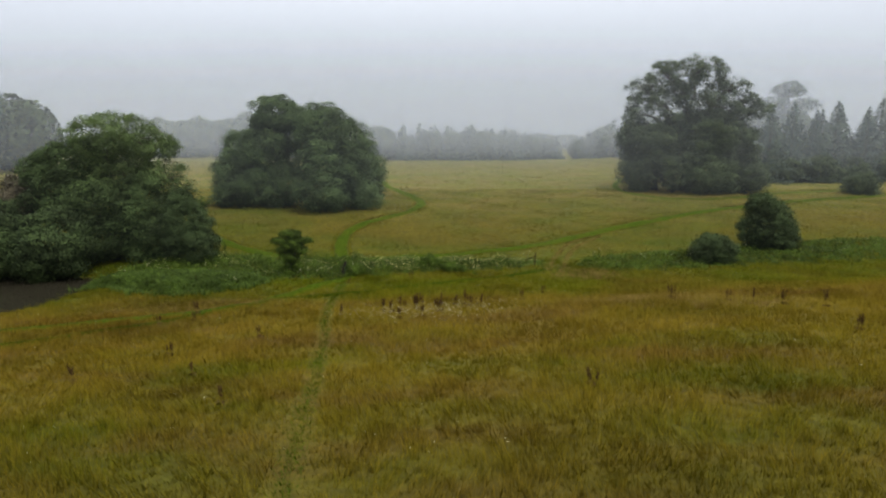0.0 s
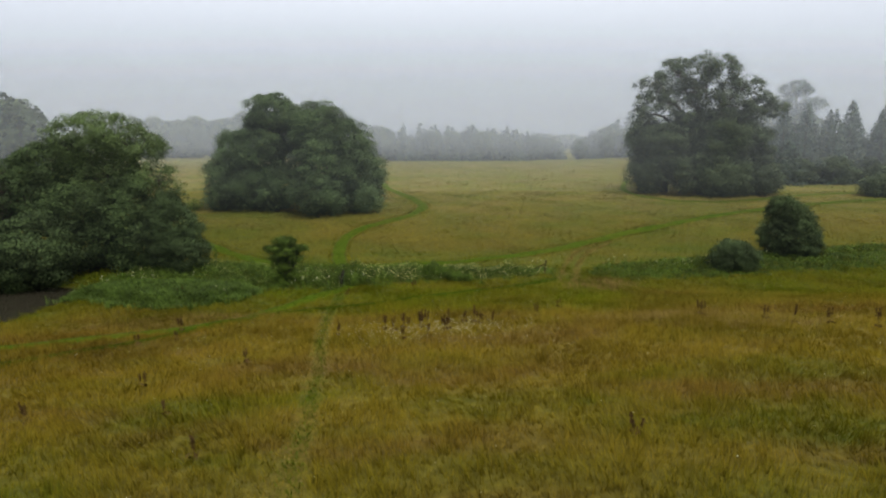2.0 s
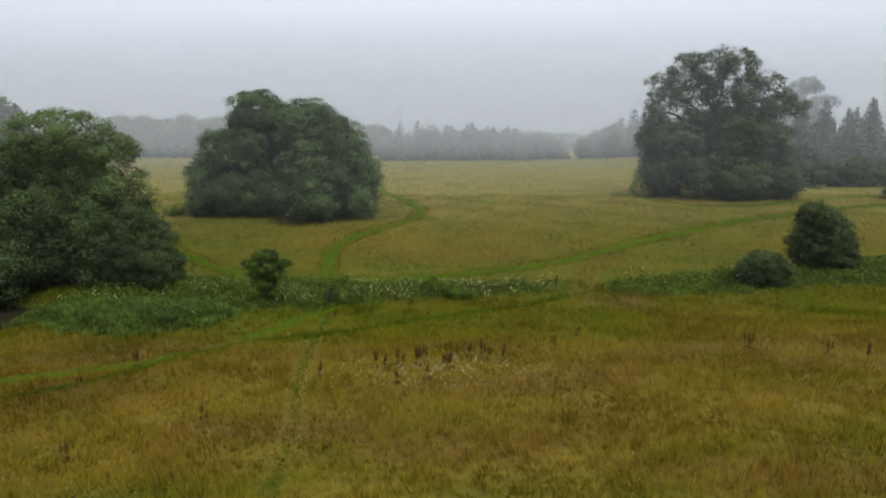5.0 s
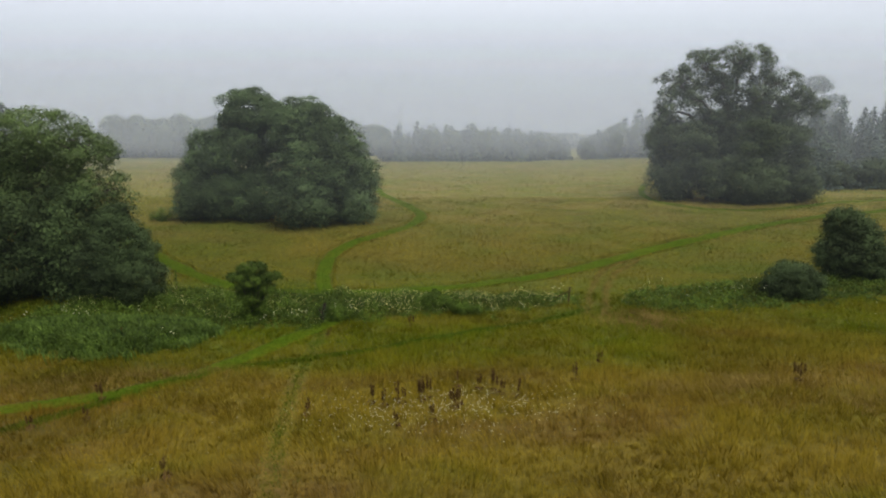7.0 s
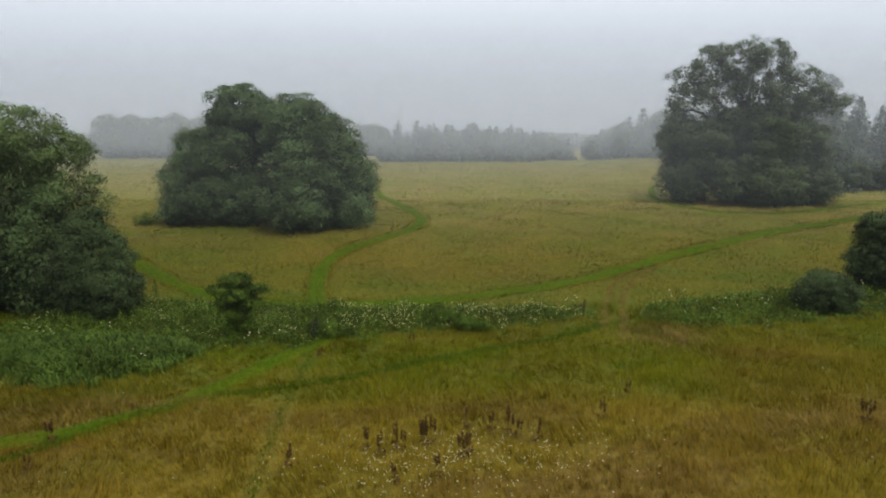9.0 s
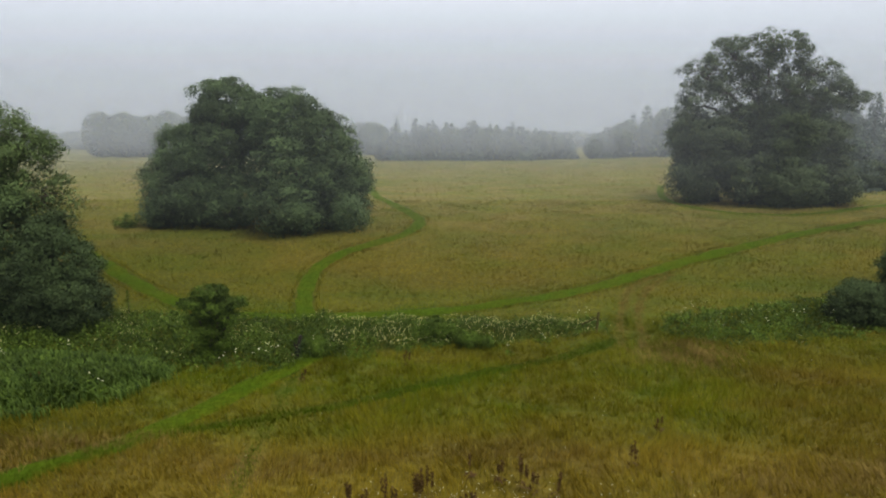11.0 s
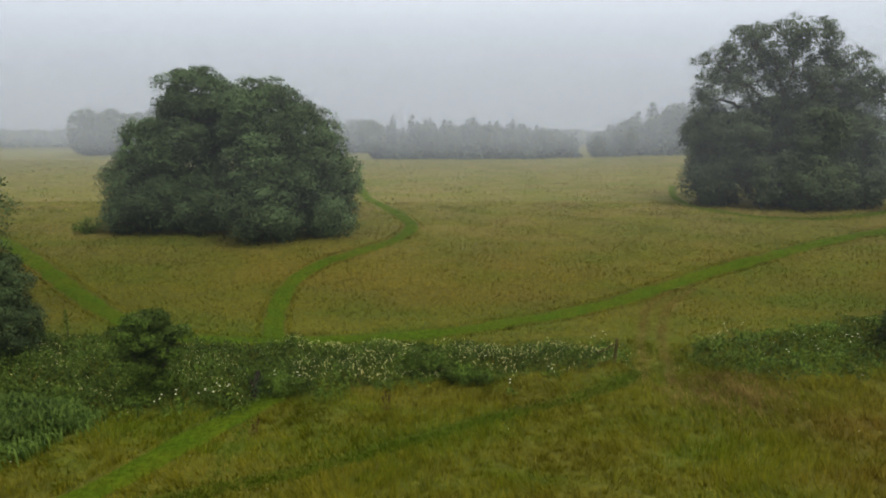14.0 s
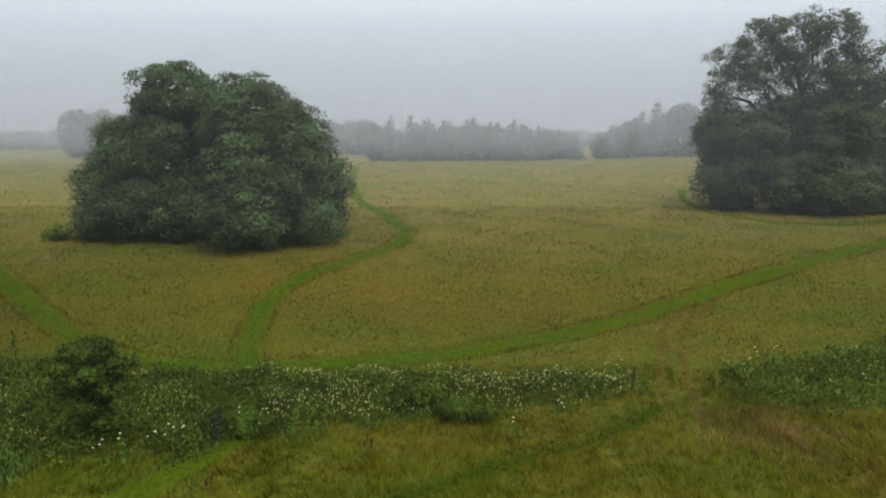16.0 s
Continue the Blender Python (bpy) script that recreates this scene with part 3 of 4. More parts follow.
gxs, gys = strewn(15, 9.0, 62, fade=9.0)
ok = (away(gxs, gys, TRODDEN[0]) > 0.5) & (away(gxs, gys, rounded(PATHS["cross"][0], 1.2)) > 0.75)
gxs, gys, ways = tussocks(gxs[ok], gys[ok], 8, 0.12)
blades("tussock_grass", gxs, gys, 0.36 * tufted(gxs, gys), 0.024, SWARD, "tussocks of coarse meadow grass laid over by the wind", 0.35, laid=0.5, out=ways)
gxs, gys = strewn(120, 9.0, 62, fade=9.0)
blades("meadow_grass", gxs, gys, 0.23 * tufted(gxs, gys), 0.023, SWARD, "tall seeding meadow grass in olive, straw and rusty red")
gxs, gys = strewn(76, 62, 100, fade=9.0)
blades("meadow_grass", gxs, gys, 0.14 * np.sqrt(tufted(gxs, gys)), 0.054, SWARD, "tall seeding meadow grass on the rising field")
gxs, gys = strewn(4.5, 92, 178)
blades("meadow_grass", gxs, gys, 0.22 * tufted(gxs, gys), 0.10, SWARD, "tall straw-coloured meadow grass on the upper field, paled in colour for haze")

gxs, gys = strewn(50, -26, 9.0, extra=6.0)
blades("meadow_grass", gxs, gys, 0.34 * tufted(gxs, gys), 0.05, SWARD, "tall seeding meadow grass on the near slope")

gxs, gys = strewn(42, 34, 62, fade=6.0)
ok = RNG.random(len(gxs)) < 0.15 + 0.85 * smooth(np.sin(0.9 * gxs + 1.7 * np.sin(0.5 * gys)) * np.sin(0.8 * gys + np.sin(0.7 * gxs)), -0.3, 0.5)
gxs, gys = gxs[ok], gys[ok]
blades("seeding_grass", gxs, gys, 0.30 * np.sqrt(tufted(gxs, gys)), 0.018, SEED, "pale seeding grass stems standing over the meadow", 0.25)

ex, ey = [], []
for line, half in LANES:
    if half < 0.5:
        continue
    line = rounded(line, 0.2)
    near = line[(line[:, 1] < 92) & (np.abs(line[:, 0]) < 50)]
    if len(near) < 3:
        continue
    way = unit(np.gradient(near, axis=0))
    for side in (-1, 1):
        q = RNG.integers(0, len(near), len(near) * 9)
        off = side * half * RNG.uniform(0.98, 1.35, len(q))
        ex.append(near[q, 0] - way[q, 1] * off), ey.append(near[q, 1] + way[q, 0] * off)
ex, ey = np.concatenate(ex), np.concatenate(ey)
ok = np.ones(len(ex), bool)
for line, half in LANES:
    ok &= away(ex, ey, line) > 0.9 * half
blades("fringe_grass", ex[ok], ey[ok], 0.26 * np.sqrt(tufted(ex[ok], ey[ok])), 0.03, SWARD, "uncut grass standing along the edges of the mown paths", 0.25)
gxs, gys, ways = tussocks(12.9 + RNG.normal(size=700) * 1.5, 55.2 + RNG.normal(size=700) * 1.3, 8, 0.14)
ok = ~inside(gxs, gys, HERBS_RIGHT)
blades("straw_grass", gxs[ok], gys[ok], np.full(ok.sum(), 0.36), 0.026, STRAW, "bleached straw grass lying flat beside the worn track", 0.4, laid=0.8, out=ways[ok])

for cx, cy, wx, wy, count, tall in ((11.8, 38.9, 2.7, 0.7, 800, 0.30), (-17.5, 43.9, 2.6, 0.5, 420, 0.32), (-21.5, 42.0, 2.2, 0.6, 360, 0.32), (17.5, 36.0, 2.4, 0.9, 420, 0.30)):
    gxs, gys, ways = tussocks(cx + RNG.normal(size=count) * wx, cy + RNG.normal(size=count) * wy, 7, 0.12)
    blades("straw_grass", gxs, gys, np.full(len(gxs), tall), 0.022, STRAW, "patch of dry pinkish straw grass in the meadow", 0.4, laid=0.6, out=ways)

lx, ly = [], []
for line, half in LANES + [(TRODDEN[0], 0.35)]:
    line = rounded(line, 0.25)
    near = line[(line[:, 1] < 95) & (np.abs(line[:, 0]) < 60)]
    n = len(near) * (30 if half == 0.35 else 170 if half == 0.56 else 70)
    q = near[RNG.integers(0, len(near), n)]
    reach = half * np.where(RNG.random(n) < 0.3, 1.1, 0.55)
    lx.append(q[:, 0] + RNG.normal(size=n) * reach), ly.append(q[:, 1] + RNG.normal(size=n) * reach)
lx, ly = np.concatenate(lx), np.concatenate(ly)
blades("mown_grass", lx, ly, np.full(len(lx), 0.15), 0.032, MOWN, "short bright green grass on the mown paths", 0.6)
lx, ly = [], []
for line in RUTS:
    line = rounded(line, 0.2)
    q = line[RNG.integers(0, len(line), 7000)]
    lx.append(q[:, 0] + RNG.normal(size=7000) * 0.22), ly.append(q[:, 1] + RNG.normal(size=7000) * 0.22)
lx, ly = np.concatenate(lx), np.concatenate(ly)
blades("worn_grass", lx, ly, np.full(len(lx), 0.08), 0.034, STRAW, "short bleached grass pressed flat in two wheel tracks", 0.9)


# ---- trees ----
RNG = np.random.default_rng(23)
CLUMP = "clump of chestnuts"
tree("chestnut_tree", -24, 87, ((-24.2, 86.5, 16.1, 3.2, 3.3, 3.0), (-25.3, 85.6, 11.2, 3.6, 3.4, 4.0), (-23.4, 85.2, 6.6, 3.4, 2.4, 3.4), (-27.4, 85.4, 7, 2.8, 2.4, 3.6)),
     CHESTNUT, "tall dark green chestnut with foliage down to the grass", group=CLUMP, trunk=0.55, billow=1.05, size=0.2, slim=0.7)
tree("chestnut_tree", -16.5, 86, ((-17.8, 86, 14.2, 3.7, 3.8, 3.7), (-20.2, 86.6, 14.4, 2.4, 2.8, 3.0), (-14.4, 86, 12.3, 3.2, 3.4, 3.5), (-11.9, 86.3, 8.6, 2.2, 3, 3.8),
     (-17.0, 83.4, 9.8, 3.6, 3.0, 4.0), (-13.8, 84.4, 8.6, 2.6, 2.4, 3.0), (-12.2, 84.4, 6.0, 2.7, 2.4, 2.7), (-17.4, 82.2, 6, 3.6, 2.2, 2.9)),
     CHESTNUT, "broad domed dark green chestnut with skirts of leaves", group=CLUMP, trunk=0.6, billow=1.05, size=0.2, slim=0.7)
tree("sycamore_tree", -30.8, 87, ((-30.7, 87.3, 11.2, 1.4, 1.7, 2.9), (-31.0, 86, 7.3, 2.0, 2.2, 3.4), (-29.6, 85.0, 6, 2.2, 1.9, 2.6), (-31.5, 84.9, 5, 1.4, 1.4, 2.0)),
     CHESTNUT, "smaller dark sycamore at the edge of the clump", group=CLUMP, trunk=0.35, billow=0.8, ragged=0.9, size=0.2, slim=0.7)
tree("elder_bush", -35.0, 84.6, ((-35.2, 84.6, 4.0, 0.7, 0.7, 0.5), (-34.3, 84.4, 4.2, 0.7, 0.7, 0.8)),
     HAWTHORN, "low scrubby elder at the foot of the clump", "bush", trunk=0.06, billow=0.35, size=0.16, ragged=1.1, cover=0.35, core=0)

tree("oak_tree", 38.0, 99.5, ((39.0, 100, 23.2, 4.2, 4.6, 2.8), (34.6, 100.5, 22.8, 3.4, 3.6, 2.6), (31.0, 100.5, 20.6, 2.8, 3.2, 2.4), (36.8, 99, 19.6, 3, 3, 2), (38.4, 98.4, 16.3, 1.3, 1.6, 1.1),
     (35.2, 98.8, 16.1, 2.0, 2.2, 1.5), (43.6, 99.5, 20.4, 3.4, 3.6, 2.3), (48.6, 98.5, 17.6, 1.9, 2.4, 1.1), (29.4, 100, 17.0, 2.0, 2.4, 2.4), (46.2, 99, 18.9, 2.2, 2.6, 1.4),
     (40.4, 97.5, 18.2, 3.8, 3, 2.0), (33.2, 98.5, 18.2, 2.6, 2.6, 1.9), (44.2, 98.5, 16.6, 3.0, 3, 1.7), (28.8, 99.6, 14.0, 1.7, 2.0, 2.2)),
     OAK, "tall old oak with an open crown against the fog", trunk=0.6, fork=0.5, size=0.22, billow=0.7, cover=0.58, core=0, gaps=0.45, twigs=10, ragged=0.7, slim=0.7)
THICKET = "thicket under the oak"
tree("holm_oak", 33, 99, ((32.0, 99.2, 11.8, 4.2, 4.2, 4.2), (30.2, 99, 8, 2.6, 3.6, 3.1), (35.5, 96.8, 8, 3.4, 2.8, 3.3), (29.8, 99.5, 13.0, 2.1, 2.6, 2.6)),
     OAK, "dense dark evergreen tree under the oak", group=THICKET, size=0.24, trunk=0.4, billow=1.0, slim=0.7)
tree("holm_oak", 40.5, 98, ((40.0, 98.3, 13.0, 4.6, 4.4, 4.5), (39.5, 95.8, 7.8, 4.0, 2.7, 3.4), (43.0, 96.8, 7.4, 3.0, 2.5, 3.0)),
     OAK, "dense dark evergreen tree under the oak", group=THICKET, size=0.24, trunk=0.4, billow=1.0, slim=0.7)
tree("holm_oak", 45.5, 99.5, ((45.2, 99.4, 11.9, 3.4, 4.0, 4.0), (45.9, 98.2, 7.2, 3.6, 3.4, 2.8), (48.8, 100, 6.6, 1.9, 2.4, 1.9)),
     OAK, "dense dark evergreen tree under the oak", group=THICKET, size=0.24, trunk=0.4, billow=1.0, slim=0.7)

tree("ash_tree", -35.2, 64.6, ((-35.2, 64.6, 12.7, 4.9, 4.1, 2.5), (-31.6, 64.0, 11.6, 2.6, 2.7, 2.0), (-37.6, 64.3, 10.9, 1.9, 2.1, 1.7), (-33.9, 64.0, 8.8, 3.4, 3.2, 1.7), (-29.2, 63.6, 8.3, 1.7, 2.1, 1.8)),
     ASH, "large ash with a fresh green domed crown beside the stream", trunk=0.45, fork=0.45, size=0.18, billow=0.7, cover=0.6, core=0, gaps=0.14, twigs=9, ragged=0.8)
ALDERS = "alders by the stream"
tree("alder_tree", -39.5, 63.5, ((-39.3, 63.6, 9.9, 2.9, 3.0, 2.9), (-40.5, 62.7, 7.1, 3.2, 3.0, 2.8), (-42.3, 63.4, 9.2, 1.6, 1.9, 1.9)),
     ALDER, "dark green alder on the stream bank", group=ALDERS, trunk=0.3, size=0.19, billow=0.9, ragged=0.5)
tree("alder_tree", -34.1, 61.5, ((-35.6, 61.7, 5.8, 3.9, 2.8, 3.2), (-31.4, 61.5, 5.9, 2.8, 2.6, 3.2), (-35.2, 61.0, 2.6, 3.6, 2.0, 3.0), (-30.0, 60.6, 2.6, 3.0, 2.0, 2.8)),
     ALDER, "leafy mid-green alder on the stream bank", group=ALDERS, trunk=0.3, size=0.19, billow=0.9, ragged=0.5)
tree("alder_tree", -38.5, 57.6, ((-37.6, 57.2, 2.9, 3.4, 2.1, 3.4), (-43.5, 57.2, 3.2, 3.8, 2.1, 3.8), (-48, 57.0, 3.4, 3.8, 2.2, 4.2), (-37.4, 55.2, 2.1, 3.6, 1.8, 2.4), (-43.5, 55.0, 2.4, 3.6, 1.8, 2.6)),
     ALDER, "dark shaded alder hanging over the water", group=ALDERS, trunk=0.3, size=0.2, billow=0.9, ragged=0.45)
tree("plum_tree", -44.1, 63.0, ((-44.1, 63.0, 6.9, 2.3, 2.3, 2.6), (-45.3, 62.5, 4.1, 2.3, 2.1, 2.6)),
     COPPER, "reddish-leaved plum tree among the alders", trunk=0.22, size=0.18, billow=0.7, ragged=0.6)
tree("willow_bush", -26, 59, ((-25.9, 59, 4.3, 2.2, 2.1, 3.4), (-25.2, 58.6, 2.3, 2.3, 2.0, 2.3), (-25.8, 58.8, 6.6, 1.1, 1.1, 1.5)),
     WILLOW, "grey-green willow bush beside the reeds", "bush", trunk=0.16, fork=0.25, size=0.17, billow=0.6, slim=0.4, ragged=0.5)
tree("willow_bush", -41.5, 50.4, ((-41.8, 50.4, 0.9, 1.6, 0.8, 1.2),),
     WILLOW, "low dark bush at the water's edge", "bush", trunk=0.1, fork=0.25, size=0.14, billow=0.4, ragged=0.5)

tree("hawthorn_bush", -14.3, 54, ((-14.3, 54, 4.15, 0.95, 0.9, 0.36), (-15.3, 53.8, 3.55, 0.75, 0.7, 0.3), (-13.2, 54.0, 3.6, 0.85, 0.75, 0.3), (-14.2, 53.8, 3.3, 0.9, 0.8, 0.4),
     (-15.0, 53.9, 2.7, 0.7, 0.65, 0.4), (-13.5, 54, 2.7, 0.7, 0.65, 0.4), (-14.4, 53.8, 2.1, 0.75, 0.65, 0.5), (-14.0, 53.9, 1.4, 0.6, 0.55, 0.5), (-14.6, 53.9, 0.9, 0.55, 0.5, 0.5)),
     HAWTHORN, "small hawthorn with layered spreading boughs in the hollow", "bush", trunk=0.17, fork=0.35, size=0.1, billow=0.3, cover=0.85, core=0, gaps=0.06, twigs=7, ragged=1.2, droop=0.1)
tree("hawthorn_bush", 26.6, 61, ((26.4, 61, 1.9, 1.7, 1.5, 1.3), (27.4, 61, 1.4, 1.5, 1.4, 1.2), (25.4, 60.8, 1.2, 1.2, 1.2, 1.0)),
     BUSH, "rounded dark bush in the hollow", "bush", trunk=0.12, fork=0.3, size=0.13, billow=0.38, ragged=0.9)
tree("hawthorn_bush", 34.6, 66.5, ((34.0, 66.5, 5.3, 1.5, 1.5, 1.7), (35.2, 66.4, 4.4, 1.6, 1.6, 1.7), (35.4, 66.4, 2.7, 2.2, 2.0, 2.0), (33.4, 66.2, 2.9, 1.9, 1.8, 2.0), (36.6, 66.3, 1.9, 1.3, 1.3, 1.3)),
     BUSH, "tall dark hawthorn bush beyond the hollow", "bush", trunk=0.16, fork=0.3, size=0.15, billow=0.42, ragged=1.0)
tree("bramble_bush", -9.2, 55.2, ((-9.4, 55.2, 0.75, 0.8, 0.6, 0.6), (-8.5, 55.0, 0.6, 0.7, 0.6, 0.5)),
     HAWTHORN, "low dark bramble at the end of the mown path", "bush", trunk=0.04, size=0.1, billow=0.25, ragged=0.6, twigs=5)


tree("elder_bush", -2.0, 57.6, ((-2.0, 57.6, 1.0, 0.9, 0.7, 0.75), (-1.3, 57.4, 0.75, 0.6, 0.5, 0.5)),
     HAWTHORN, "small fresh green bush among the meadowsweet", "bush", trunk=0.05, size=0.12, billow=0.3, ragged=0.8, twigs=4)
tree("bramble_bush", -0.1, 56.5, ((-0.1, 56.5, 0.6, 0.8, 0.6, 0.5), (0.9, 56.4, 0.5, 0.6, 0.5, 0.4)),
     HAWTHORN, "low dark bramble in the ditch herbs", "bush", trunk=0.04, size=0.1, billow=0.25, ragged=0.8, twigs=4)


def tree_stump(x, y):
    z = float(height(x, y))
    ob = base("tree_stump", x, y, z, "dark rotten stump leaning among nettles and brambles", "stump")
    v, f = tube([(0, 0, -0.1), (0.03, 0, 0.3), (0.12, 0.02, 0.8), (0.26, 0.03, 1.35), (0.30, 0.03, 1.42)], (0.24, 0.17, 0.13, 0.11, 0.03), 9)
    mesh("trunk", v, f, ROT, ob, smooth_faces=True)
    v, f = tube([(0.08, 0, 0.55), (-0.1, 0.03, 0.8), (-0.16, 0.03, 1.02)], (0.07, 0.05, 0.02), 7)
    mesh("snag", v, f, ROT, ob, smooth_faces=True)
    n = 260
    t = RNG.uniform(0.1, 1.0, n)
    c = np.stack([0.24 * t + RNG.normal(size=n) * 0.16, RNG.normal(size=n) * 0.16, t * 1.2], 1)
    v, f = leaves(c, RNG.normal(size=(n, 3)), 0.09, 0.7)
    mesh("ivy", v, f, ALDER, ob, "dark ivy leaves")


tree_stump(-9.75, 54.3)


# ---- beds of herbs and reeds in the hollow ----
RNG = np.random.default_rng(31)
def within(poly, density):
    """Random places in a polygon, with a ragged margin."""
    p = np.array(poly)
    lo, hi = p.min(0) - 0.5, p.max(0) + 0.5
    n = int((hi - lo).prod() * density)
    x, y = RNG.uniform(lo[0], hi[0], n), RNG.uniform(lo[1], hi[1], n)
    wob = 0.45 * np.sin(1.3 * x + y) + 0.3 * np.sin(2.9 * x)
    ok = inside(x + RNG.normal(size=n) * 0.35, y + wob + RNG.normal(size=n) * 0.4, poly)
    return x[ok], y[ok]


def stand(x, y):
    """How tall the herbs stand, lower towards the margins of the beds."""
    edge = np.full(np.shape(x), 0.0)
    for bed in BEDS[1:]:
        edge = np.maximum(edge, away(x, y, bed + bed[:1]) * inside(x, y, bed))
    seam = np.minimum(away(x, y, ((-9.4, 61.0), (-8, 54.2))), away(x, y, ((-33, 54.4), (-23, 54.4), (-16, 53))))
    low = 0.35 + 0.65 * smooth(np.maximum(edge, 1.6 - seam), 0.0, 1.6)
    t = 0.62 + 0.28 * np.sin(0.8 * x + 1.2 * np.sin(0.9 * y)) * np.sin(1.1 * y + 0.5 * x) + 0.12 * np.sin(2.3 * x) * np.sin(2.1 * y)
    return low * t


def herbs(name, poly, density, tall, size, mat, label):
    """A bed of leafy herbs: upright stems, each with a spiral of leaves that ends in a tuft."""
    x, y = within(poly, density / 7)
    up = np.clip(stand(x, y) * tall * RNG.uniform(0.55, 1.3, len(x)), 0.16, 2.0)
    foot = np.stack([x, y, height(x, y) + bumps(x, y)], 1)
    centre, out = [], []
    for k in range(7):
        a = 2.4 * k + 6.28 * RNG.random(len(x))
        t = 1.0 - 0.11 * k
        way = np.stack([np.cos(a), np.sin(a), np.full(len(x), 0.5 + 0.1 * (7 - k))], 1)
        reach = size * (0.35 + 0.16 * k)
        centre.append(foot + np.stack([np.cos(a) * reach, np.sin(a) * reach, up * t], 1))
        out.append(way)
    centre, out = np.concatenate(centre), unit(np.concatenate(out))
    v, f = leaves(centre, out, size, 0.45, 0.5)
    return tagged(mesh(name, v, f, mat, normals=unit(out + RNG.normal(size=out.shape) * 0.35 + [0, -0.1, 0.2])), label, "herbs", kind="stuff")


def straps(name, x, y, tall, wide, mat, label):
    """Arching strap leaves, three joints each."""
    n = len(x)
    z = height(x, y) + bumps(x, y)
    a = 2.7 + RNG.normal(size=n) * 1.0
    h = tall * RNG.uniform(0.65, 1.15, n)
    go = np.stack([np.cos(a), np.sin(a), np.zeros(n)], 1)
    side = np.stack([-np.sin(a), np.cos(a), np.zeros(n)], 1) * (wide * RNG.uniform(0.7, 1.3, n) * 0.5)[:, None]
    side += RNG.normal(size=(n, 3)) * 0.006
    foot = np.stack([x, y, z], 1)
    b = foot + go * (0.14 * h)[:, None] + np.stack([0 * h, 0 * h, 0.72 * h], 1)
    c = foot + go * (0.40 * h)[:, None] + np.stack([0 * h, 0 * h, 0.95 * h], 1)
    d = foot + go * (0.72 * h)[:, None] + np.stack([0 * h, 0 * h, 0.80 * h], 1)
    v = np.stack([foot - side, foot + side, b - side, b + side, c - side * 0.8, c + side * 0.8, d - side * 0.1, d + side * 0.1], 1).reshape(-1, 3)
    k = np.arange(n)[:, None] * 8
    f = np.concatenate([k + [0, 1, 3, 2], k + [2, 3, 5, 4], k + [4, 5, 7, 6]])
    return tagged(mesh(name, v, f, mat), label, "reeds", kind="stuff")


def sprinkled(name, x, y, z, size, tall, mat, label):
    """Small upright flower heads, each a six-sided spindle."""
    n = len(x)
    s = size * RNG.uniform(0.6, 1.3, n)
    h = s * tall
    a = np.linspace(0, 2 * np.pi, 4, endpoint=False)
    ring = np.stack([np.cos(a), np.sin(a), 0 * a], 1)[None] * s[:, None, None] * 0.5
    o = np.stack([x, y, z], 1)
    v = np.concatenate([o[:, None] - np.stack([0 * h, 0 * h, h], 1)[:, None] * 0.5, o[:, None] + ring,
                        o[:, None] + np.stack([0 * h, 0 * h, h], 1)[:, None] * 0.5], 1).reshape(-1, 3)
    k = np.arange(n)[:, None] * 6
    f = np.concatenate([k + [0, 2, 1], k + [0, 3, 2], k + [0, 4, 3], k + [0, 1, 4], k + [5, 1, 2], k + [5, 2, 3], k + [5, 3, 4], k + [5, 4, 1]])
    return tagged(mesh(name, v, f, mat), label, "flowers", kind="stuff")


herbs("nettle_bed", HERBS_LEFT, 260, 1.25, 0.15, HERB, "dense green nettles and willowherb filling the hollow")
herbs("nettle_bed", HERBS_MID, 430, 1.25, 0.125, HERB, "dense green meadowsweet and nettles along the ditch")
herbs("nettle_bed", HERBS_RIGHT, 210, 0.95, 0.16, HERB, "dark green nettles and brambles in the hollow")
for bed in BEDS[1:]:
    rx, ry = within(bed, 110 if bed is HERBS_RIGHT else 45)
    blades("bed_grass", rx, ry, 0.85 * stand(rx, ry), 0.024, SWARD, "fresh green grass growing up through the nettles", 0.35)
rx, ry = within(REEDS, 120)
straps("reed_bed", rx, ry, 0.9 * (0.4 + 0.6 * smooth(away(rx, ry, REEDS + REEDS[:1]), 0.0, 1.6)), 0.05, REED, "bed of arching blue-green reeds beside the stream")
rx, ry = within(HERBS_LEFT, 6)
straps("reed_bed", rx, ry, 0.8, 0.024, REED, "scattered reeds among the nettles")

fx, fy = within(HERBS_MID, 50)
ok = (fy > 56.2 + 0.10 * fx * (fx < 0)) & (RNG.random(len(fx)) < 0.28 + 0.4 * np.sin(1.1 * fx) * np.sin(0.7 * fx + 1.3 * fy))
fx, fy = fx[ok], fy[ok]
sprinkled("meadowsweet", fx, fy, height(fx, fy) + stand(fx, fy) * 1.25 * RNG.uniform(0.6, 1.2, len(fx)) + 0.05, 0.040, 2.6, CREAM, "cream meadowsweet flower spikes above the ditch herbs")
fx, fy = within(HERBS_LEFT, 11)
ok = RNG.random(len(fx)) < 0.3 + 0.5 * np.sin(0.9 * fx + 1) * np.sin(0.8 * fy)
fx, fy = fx[ok], fy[ok]
sprinkled("meadowsweet", fx, fy, height(fx, fy) + stand(fx, fy) * 1.25 + RNG.uniform(0.0, 0.2, len(fx)), 0.040, 1.5, CREAM, "pale flower heads scattered over the nettles")
fx, fy = within(HERBS_RIGHT, 3)
ok = RNG.random(len(fx)) < 0.25 + 0.5 * np.sin(0.5 * fx + 1) * np.sin(1.2 * fy)
fx, fy = fx[ok], fy[ok]
